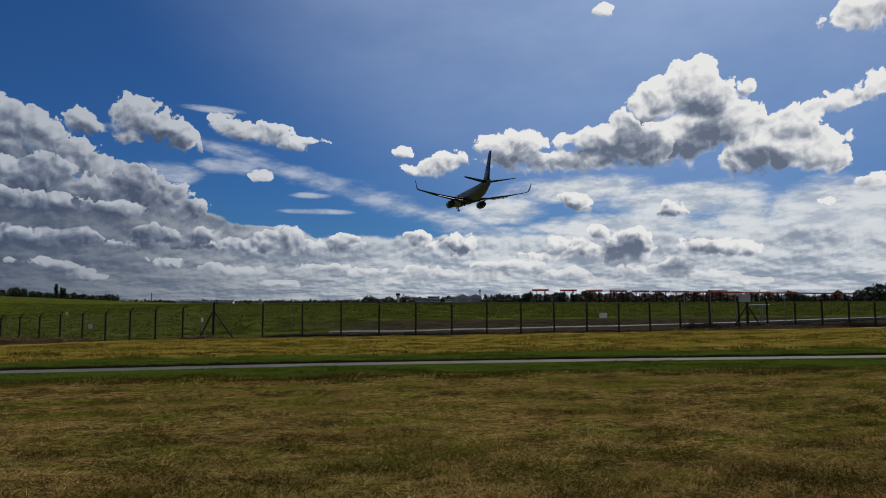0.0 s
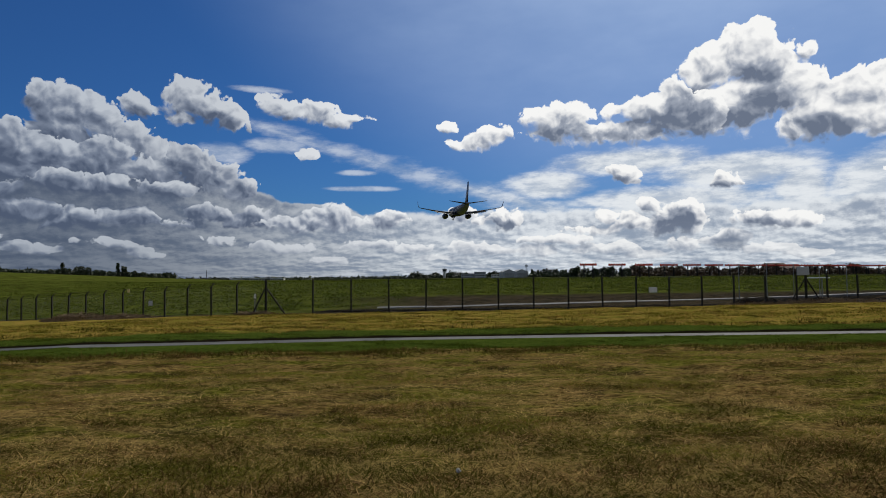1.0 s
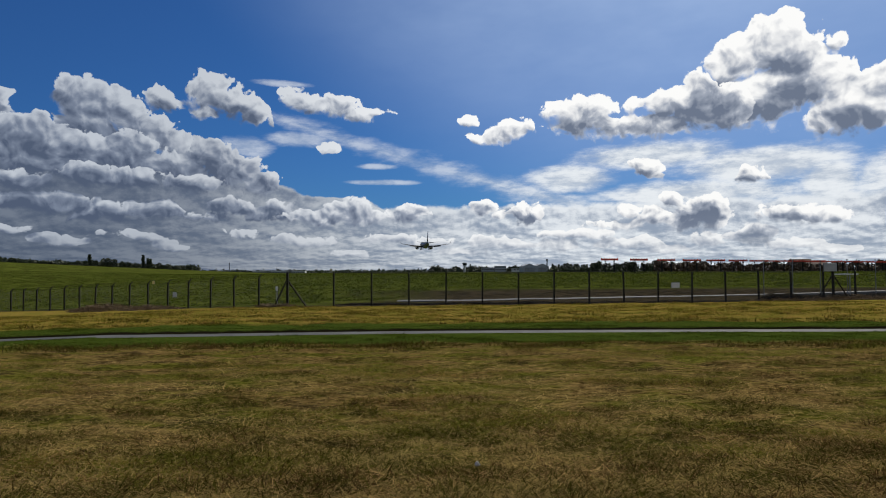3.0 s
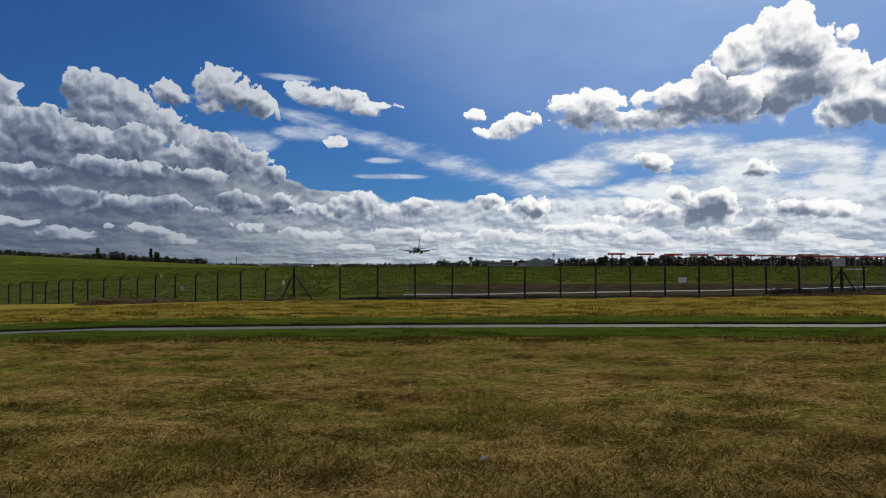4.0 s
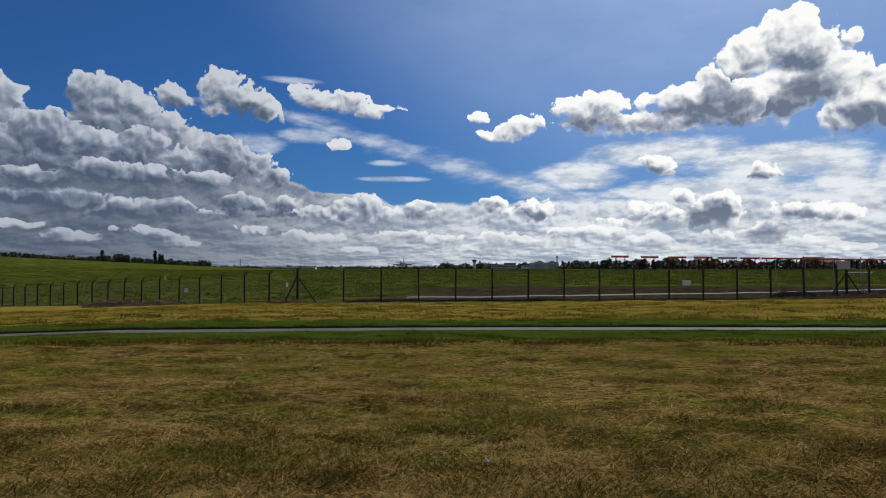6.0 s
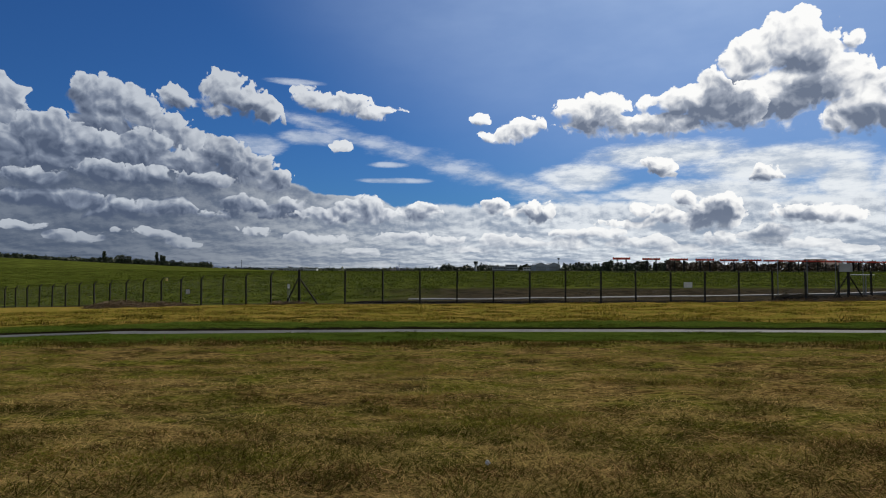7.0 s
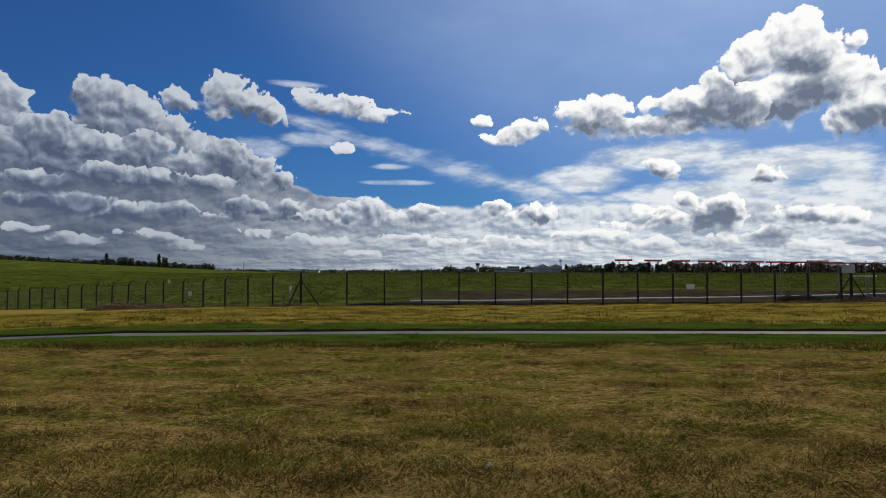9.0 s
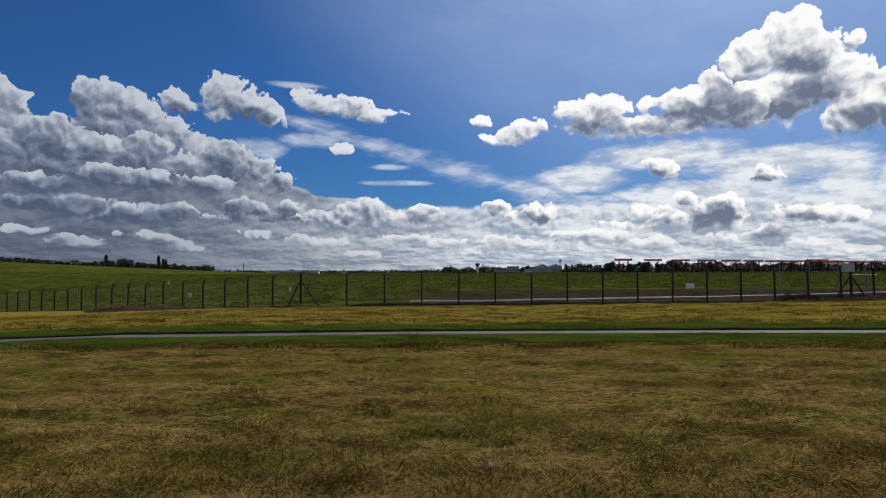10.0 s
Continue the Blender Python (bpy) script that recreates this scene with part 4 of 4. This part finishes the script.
# poplars and trees behind the hangar and the light frames
for i in range(34):
    k = 0.195 + i * 0.0052 + random.uniform(-0.0015, 0.0015)
    y = 640 + random.uniform(-40, 40)
    if random.random() < 0.62:
        plant(POPLAR[i % 2], k, y, over(random.uniform(7.0, 12.0), y))
    else:
        plant(BROAD[i % 3], k, y, over(random.uniform(7, 12), y))
for k, r in ((0.262, 12), (0.27, 14.5), (0.30, 11), (0.316, 13.5), (0.325, 14), (0.345, 10), (0.362, 15), (0.376, 15.5), (0.39, 13)):
    plant(BROAD[int(k * 1000) % 3], k, 520, over(r, 520))
# hill top trees
for k, r in ((-0.705, 29), (-0.69, 28), (-0.675, 25), (-0.66, 26.5), (-0.645, 24), (-0.63, 24.5), (-0.61, 22.5), (-0.597, 21), (-0.575, 20),
             (-0.556, 22), (-0.545, 18.5), (-0.53, 21), (-0.515, 24.5), (-0.508, 25.5), (-0.498, 23.5), (-0.487, 20), (-0.478, 19.5), (-0.466, 18),
             (-0.452, 17), (-0.44, 16.5), (-0.428, 17.5), (-0.415, 16), (-0.402, 14), (-0.39, 13), (-0.378, 12), (-0.72, 28), (-0.74, 30), (-0.76, 31), (-0.78, 29)):
    plant(BROAD[int(-k * 1000) % 3], k, 300, over(r - 2.5, 300))
for k, r in ((-0.537, 28.5), (-0.4535, 27), (-0.446, 22), (-0.442, 21)):
    plant(POPLAR[int(-k * 1000) % 2], k, 300, over(r, 300))
for k, r in ((0.88, 22), (0.90, 27), (0.925, 30), (0.95, 34), (0.86, 16)):
    plant(BROAD[int(k * 1000) % 3], k, 240, over(r, 240))
for k, r in ((0.56, 14), (0.60, 15), (0.655, 13), (0.74, 14), (0.82, 14)):
    plant(AUTUMN[0], k, 330, over(r, 330))


def wood(name, k0, k1, y, rise, mat, seed, label, count=2600, floor=lambda k: 0 * k):
    """A far belt of trees and scrub as a mass of leaf clumps with an uneven top; floor is where its skyline starts."""
    rng = np.random.RandomState(seed)
    k = k0 + (k1 - k0) * rng.rand(count)
    d = y * (1 + 0.06 * rng.rand(count))
    x = k * d
    g = ground_z(x, d)
    grown = 0.25 + 0.95 * lumps(k * 1000, k * 0, 13.0, seed) ** 1.3 + 0.25 * lumps(k * 1000, k * 0, 3.5, seed + 1)
    top = EYE[2] + (floor(k) + rise * grown) * d / 1000 - g
    c = np.stack([x, d, g + top * rng.rand(count) ** 0.85], -1)
    e = rng.randn(count, 3, 3) * y * 0.0019
    co = (c[:, None, :] + e).reshape(-1, 3)
    return tagged(new(name, raw_mesh(name, co, np.arange(len(co)).reshape(-1, 3), mat)), label, "wood", kind="stuff")


wood("hedge", -0.84, -0.365, 300, 4.0, LEAF, 76, "dark hedge and scrub along the hill crest", 9000, lambda k: (-k - 0.245) * 44)
wood("far_wood", -0.40, -0.20, 1500, 1.6, LEAF, 71, "dark distant tree belt on the horizon", 2500)
wood("far_wood", -0.21, 0.02, 1400, 1.0, LEAF, 72, "dark distant tree belt on the horizon", 3000)
wood("far_wood", 0.0, 0.17, 1350, 6.5, LEAF, 73, "dark distant trees round the terminal", 3000)
wood("far_wood", 0.19, 0.45, 600, 4.5, LEAF, 74, "dark hedge and trees beyond the airfield", 9000)
wood("scrub", 0.36, 1.05, 350, 12.0, RUSSET, 75, "russet and brown scrub beyond the light frames", 16000)


# ---- airfield buildings ----
def building(name, k, y, width, deep, tall, wall, roof, label, storeys=2, bays=8):
    """A flat-roofed block with a parapet and rows of windows."""
    b = tagged(new(name), label, "building")
    part("wall", box(bmesh.new(), (-width / 2, 0, 0), (width / 2, deep, tall), None, 0.05), wall, b)
    part("roof", box(bmesh.new(), (-width / 2 - 0.3, -0.3, tall + 0.004), (width / 2 + 0.3, deep + 0.3, tall + 0.5)), roof, b)
    w, h = width / bays * 0.66, tall / storeys * 0.5
    pane = mesh_of("window", box(bmesh.new(), (-w / 2, -0.12, -h / 2), (w / 2, 0.1, h / 2)), GLASS)
    for i in range(bays):
        for j in range(storeys):
            o = part("window", pane, GLASS, b)
            o.location = ((i + 0.5) / bays * width - width / 2, 0, (j + 0.55) / storeys * tall)
    x = k * y
    b.location = (x, y, float(ground_z(x, y)) - 0.2)
    return b


building("terminal_block", 0.1125, 1250, 22, 20, 15.0, CLADDING, ROOFING, "grey three-storey terminal block on the skyline", 3, 7)
building("terminal_wing", 0.092, 1255, 24, 18, 11, CLADDING, ROOFING, "low grey terminal wing", 2, 8)
building("pier", 0.137, 1200, 14, 12, 9.5, RENDER_WALL, ROOFING, "low pale airport building", 2, 5)
for k, w, h in ((-0.268, 34, 6.4), (-0.240, 46, 7.2), (-0.212, 30, 6.6)):
    building("shed", k, 1150, w, 16, h, RENDER_WALL, ROOFING, "low white building across the airfield", 1, 9)


def hangar(k, y, width, deep, eaves, ridge):
    """Two bays side by side under shallow pitched roofs."""
    h = tagged(new("hangar"), "grey twin-gabled hangar beyond the runway", "hangar")
    for s in (-1, 1):
        c = s * width / 4
        a = width / 4 - 0.02
        bm = loft(bmesh.new(), [[(c - a, yy, -0.3), (c + a, yy, -0.3), (c + a, yy, eaves), (c, yy, ridge), (c - a, yy, eaves)] for yy in (0, deep)])
        bay = part("bay", bm, CLADDING, h)
        for t in (-1, 1):
            n = Vector((t * (ridge - eaves), 0, a)).normalized() * 0.25
            bm = loft(bmesh.new(), [[(c, yy, ridge + 0.02), (c + t * (a + 0.015), yy, eaves + 0.02), (c + t * (a + 0.015) , yy, eaves + n.z), (c, yy, ridge + n.z)] for yy in (-0.4, deep + 0.4)])
            part("roof", bm, ROOFING, bay)
        part("door", box(bmesh.new(), (c - a * 0.75, -0.15, 0), (c + a * 0.75, -0.02, eaves * 0.86), None, 0.02), ROOFING, bay)
    x = k * y
    h.location = (x, y, float(ground_z(x, y)))


hangar(0.1695, 880, 36, 40, 11.2, 14.8)


def control_tower(k, y, tall):
    t = tagged(new("control_tower"), "slim airport control tower with a glazed cab", "control tower")
    ring = lambda r, z, n=8: [(r * math.cos(i * 2 * math.pi / n), r * math.sin(i * 2 * math.pi / n), z) for i in range(n)]
    part("shaft", loft(bmesh.new(), [ring(2.9, -0.3), ring(2.4, tall * 0.68)]), RENDER_WALL, t)
    part("gallery", loft(bmesh.new(), [ring(2.5, tall * 0.68), ring(4.6, tall * 0.74), ring(4.6, tall * 0.79)]), CLADDING, t)
    part("cab", loft(bmesh.new(), [ring(4.0, tall * 0.79), ring(4.9, tall * 0.95)]), GLASS, t)
    part("roof", loft(bmesh.new(), [ring(5.2, tall * 0.95), ring(4.6, tall)]), ROOFING, t)
    part("aerial", bar(bmesh.new(), (0, 0, tall), (0, 0, tall + 3.5), 0.15, 5), GALV, t)
    x = k * y
    t.location = (x, y, float(ground_z(x, y)))


control_tower(0.055, 1350, 23.0)


def radar_mast(k, y, tall):
    m = tagged(new("radar_mast"), "lattice radar mast with a dish on top", "mast")
    bm = bmesh.new()
    legs = [(-1.1, -1.1), (1.1, -1.1), (1.1, 1.1), (-1.1, 1.1)]
    for i, (a, b) in enumerate(legs):
        c, d = legs[(i + 1) % 4]
        bar(bm, (a, b, -0.3), (a * 0.6, b * 0.6, tall), 0.14, 5)
        for z in range(0, int(tall) - 1, 2):
            s0, s1 = 1 - 0.4 * z / tall, 1 - 0.4 * (z + 2) / tall
            bar(bm, (a * s0, b * s0, z), (c * s1, d * s1, z + 2), 0.07, 4)
    part("lattice", bm, GALV, m)
    part("platform", box(bmesh.new(), (-1.8, -1.8, tall), (1.8, 1.8, tall + 0.4), None, 0.05), CLADDING, m)
    part("dish", loft(bmesh.new(), [[(1.9 * math.cos(i * 0.6283) * r, yy, tall + 1.7 + 1.3 * math.sin(i * 0.6283) * r) for i in range(10)] for yy, r in ((0.5, 0.3), (0.1, 0.8), (-0.3, 1.0), (-0.38, 0.95))]), CLADDING, m)
    x = k * y
    m.location = (x, y, float(ground_z(x, y)))


radar_mast(0.187, 860, 18.2)


def house(k, y, width, tall):
    h = tagged(new("house"), "house with an orange tiled roof behind the scrub", "house")
    part("wall", box(bmesh.new(), (-width / 2, 0, -0.3), (width / 2, 7, tall * 0.62), None, 0.03), RENDER_WALL, h)
    part("roof", loft(bmesh.new(), [[(xx, -0.5, tall * 0.62), (xx, 7.5, tall * 0.62), (xx, 3.5, tall)] for xx in (-width / 2 - 0.4, width / 2 + 0.4)]), BRICKROOF, h)
    for s in (-0.3, 0.0, 0.3):
        part("window", box(bmesh.new(), (s * width - 0.6, -0.05, tall * 0.3), (s * width + 0.6, 0.06, tall * 0.5)), GLASS, h)
    x = k * y
    h.location = (x, y, float(ground_z(x, y)))


house(0.603, 372, 12, 7.8)
house(0.628, 380, 10, 7.2)


def pole(k, y, tall, r, label, mat):
    x = k * y
    p = tagged(new("pole"), label, "pole")
    part("shaft", bar(bmesh.new(), (0, 0, -0.4), (0, 0, tall), r, 8, r * 0.7), mat, p)
    part("cap", bar(bmesh.new(), (0, 0, tall), (0, 0, tall + r * 1.6), r * 1.7, 8, r), mat, p)
    p.location = (x, y, float(ground_z(x, y)))
    return p


pole(-0.318, 390, 6.2, 0.22, "thin dark mast at the end of the hill", POST)
for k in (0.537, 0.584, 0.6295, 0.6735, 0.72):
    pole(k, 58.5, 3.72, 0.045, "slim grey steel pole beside the fence", GALV)


def plate(name, x, y, z, w, h, mat, label, turn=0, legs=False):
    """A thin sign on the fence, or on two legs of its own."""
    s = tagged(new(name), label, "sign")
    part("face", box(bmesh.new(), (-w / 2, -0.02, -h / 2), (w / 2, 0.02, h / 2), None, 0.006), mat, s)
    part("frame", box(bmesh.new(), (-w / 2 - 0.02, 0.021, -h / 2 - 0.02), (w / 2 + 0.02, 0.045, h / 2 + 0.02)), GALV, s)
    if legs:
        for t in (-1, 1):
            part("leg", bar(bmesh.new(), (t * w * 0.35, 0.06, h / 2), (t * w * 0.35, 0.06, float(ground_z(x, y)) - z - 0.3), 0.03, 6), GALV, s)
    s.matrix_basis = pose(x, y, z, 0, 0, turn)
    return s


def on_fence(x):
    return 50.87 + 0.087 * x - 0.075


plate("fence_sign", 20.7, on_fence(20.7), 1.46, 0.72, 0.44, SIGN, "pale blank-looking notice plate on the fence wire", 5)
plate("notice_board", 34.7, on_fence(34.7) - 0.1, 2.93, 1.2, 0.68, CLADDING, "grey notice board high on the straining post", 5)
plate("fence_sign", -26.10, 59.71, 1.79, 0.30, 0.30, YELLOW, "small yellow warning plate on the fence", -32)
plate("fence_sign", -23.35, 57.86, 0.69, 0.5, 0.42, SIGN, "pale notice plate on the fence wire", -32)
plate("marker_board", -12.7, 52.2, 1.35, 0.16, 0.36, WHITE, "small white marker board inside the fence", 0, True)


def boom_gate(x, y):
    g = tagged(new("boom_gate"), "white barrier arm on a grey stand behind the fence", "barrier")
    part("stand", box(bmesh.new(), (-0.04, -0.04, -0.3), (0.04, 0.04, 2.35), None, 0.01), GALV, g)
    part("arm", box(bmesh.new(), (-1.4, -0.05, 2.36), (0.8, 0.05, 2.45), None, 0.02), WHITE, g)
    g.location = (x, y, float(ground_z(x, y)))


boom_gate(38.95, 57.5)


def heap(x, y, wide, deep, tall, seed, count=1500):
    """A pile of dead stalks and cut brambles."""
    rng = np.random.RandomState(seed)
    a, r = rng.rand(count) * 6.283, np.sqrt(rng.rand(count))
    px, py = x + np.cos(a) * r * wide, y + np.sin(a) * r * deep
    h = tall * (1 - r ** 2) * (0.5 + 0.9 * lumps(px, py, 0.8, seed)) * rng.rand(count) ** 0.5
    c = np.stack([px, py, ground_z(px, py) + h], -1)
    d = rng.randn(count, 3) * np.array([0.28, 0.2, 0.16])
    w = rng.randn(count, 3) * 0.02
    co = np.stack([c - d, c + d, c + d * 0.3 + w + np.array([0, 0, 0.03])], 1).reshape(-1, 3)
    return tagged(new("brush_heap", raw_mesh("brush_heap", co, np.arange(3 * count).reshape(-1, 3), DEADGRASS)), "heap of dead brown brush in front of the fence", "brush", kind="stuff")


heap(-29.0, 57.2, 3.6, 1.0, 0.62, 81)
heap(-24.4, 55.6, 2.4, 0.8, 0.34, 82, 800)
heap(-12.0, 49.0, 1.8, 0.5, 0.20, 83, 400)
heap(36.0, 52.4, 9.0, 0.8, 0.30, 84, 1500)


def soil_bank(x0, x1, off, wide, tall):
    """A low dark ridge of turned soil along the inside of the fence."""
    rings = []
    for x in np.arange(x0, x1, 0.5):
        y = 50.87 + 0.087 * x + off
        g = float(ground_z(x, y))
        h = tall * float(ease(x, x0, x0 + 1.5)) * (0.75 + 0.5 * float(lumps(x, y, 1.3, 91)))
        rings.append([(x, y - wide, g - 0.1), (x, y - wide * 0.45, g + h * 0.8), (x, y, g + h), (x, y + wide * 0.5, g + h * 0.7), (x, y + wide, g - 0.1)])
    b = part("soil_bank", loft(bmesh.new(), rings), SOIL, None, "", True)
    tagged(b, "low dark bank of turned soil behind the fence", "soil bank")


soil_bank(29.0, 75.0, 2.2, 1.3, 0.62)
soil_bank(-8.0, 29.5, 1.6, 0.8, 0.16)


def dandelion(x, y, tall, r):
    """A white seed head of fine spokes on a thin stem."""
    rng = random.Random(5)
    f = tagged(new("dandelion"), "white dandelion seed head standing in the mown grass", "flower")
    part("stem", bar(bmesh.new(), (0, 0, -0.03), (0.004, 0, tall), 0.002, 5), TUSSOCK, f)
    bm = bmesh.new()
    for _ in range(90):
        v = Vector((rng.gauss(0, 1), rng.gauss(0, 1), rng.gauss(0, 1))).normalized()
        bar(bm, (0, 0, tall), Vector((0, 0, tall)) + v * r * rng.uniform(0.85, 1.05), 0.0006, 3, 0.0022)
    part("seed_head", bm, WHITE, f, "white seed head")
    f.location = (x, y, float(ground_z(x, y)))


dandelion(0.40, 5.46, 0.07, 0.024)


def runway_strip():
    """The far runway along which the jet rolls out, laid on the ground."""
    rings = []
    d = Vector((-0.1435, 0.9897, 0))
    w = Vector((0.9897, 0.1435, 0)) * 23
    for k in range(0, 64):
        c = Vector((-33, 630, 0)) + d * k * 22
        ring = []
        for s in (-1, -0.5, 0, 0.5, 1):
            q = c + w * s
            ring.append((q.x, q.y, float(ground_z(q.x, q.y)) + 0.05))
        for s in (1, -1):
            q = c + w * s * 1.01
            ring.append((q.x, q.y, float(ground_z(q.x, q.y)) - 0.5))
        rings.append(ring)
    r = part("runway", loft(bmesh.new(), rings), CONCRETE)
    tagged(r, "distant pale concrete runway", "runway", kind="structure")


runway_strip()


# ---- what moves ----
def motions():
    """The jet sinks along the extended centreline, flares and rolls out."""
    track = [        # time, x, y, height, nose up, bank, heading
        (0.0, 31.5, 182, 34.1, 1.8, -0.8, 6.5), (0.5, 25.5, 217, 32.0, 1.9, -0.8, 6.4), (1.0, 20.1, 253, 29.8, 2.2, -0.6, 6.3), (1.5, 14.8, 300, 27.8, 3.0, -0.3, 5.5),
        (2.0, 9.0, 345, 25.9, 3.0, 0.0, 5.8), (2.5, 3.2, 389, 23.8, 3.0, 0.3, 6.2), (3.0, -3.6, 431, 20.9, 3.2, 0.2, 6.5), (3.5, -9.8, 472, 18.2, 3.6, 0.0, 7.0),
        (4.0, -16.0, 514, 15.5, 4.0, 0.0, 7.5), (4.5, -22.4, 555, 13.0, 4.5, 0.0, 8.0), (5.0, -28.6, 597, 11.0, 5.0, 0.0, 8.2), (5.5, -34.8, 638, 9.2, 5.0, 0.0, 8.2),
        (6.2, -43.3, 700, 6.8, 5.0, 0.0, 8.2), (7.0, -53.5, 775, 4.0, 4.5, 0.0, 8.2), (7.5, -60.5, 820, 2.3, 3.0, 0.0, 8.2), (8.0, -66.6, 862, 1.36, 0.0, 0.0, 8.2),
        (9.0, -78.0, 940, 1.34, 0.0, 0.0, 8.2), (10.0, -88.0, 1010, 1.34, 0.0, 0.0, 8.2),
    ]
    walk(jet, [(t, pose(x, y, z, up, bank, turn)) for t, x, y, z, up, bank, turn in track])


motions()
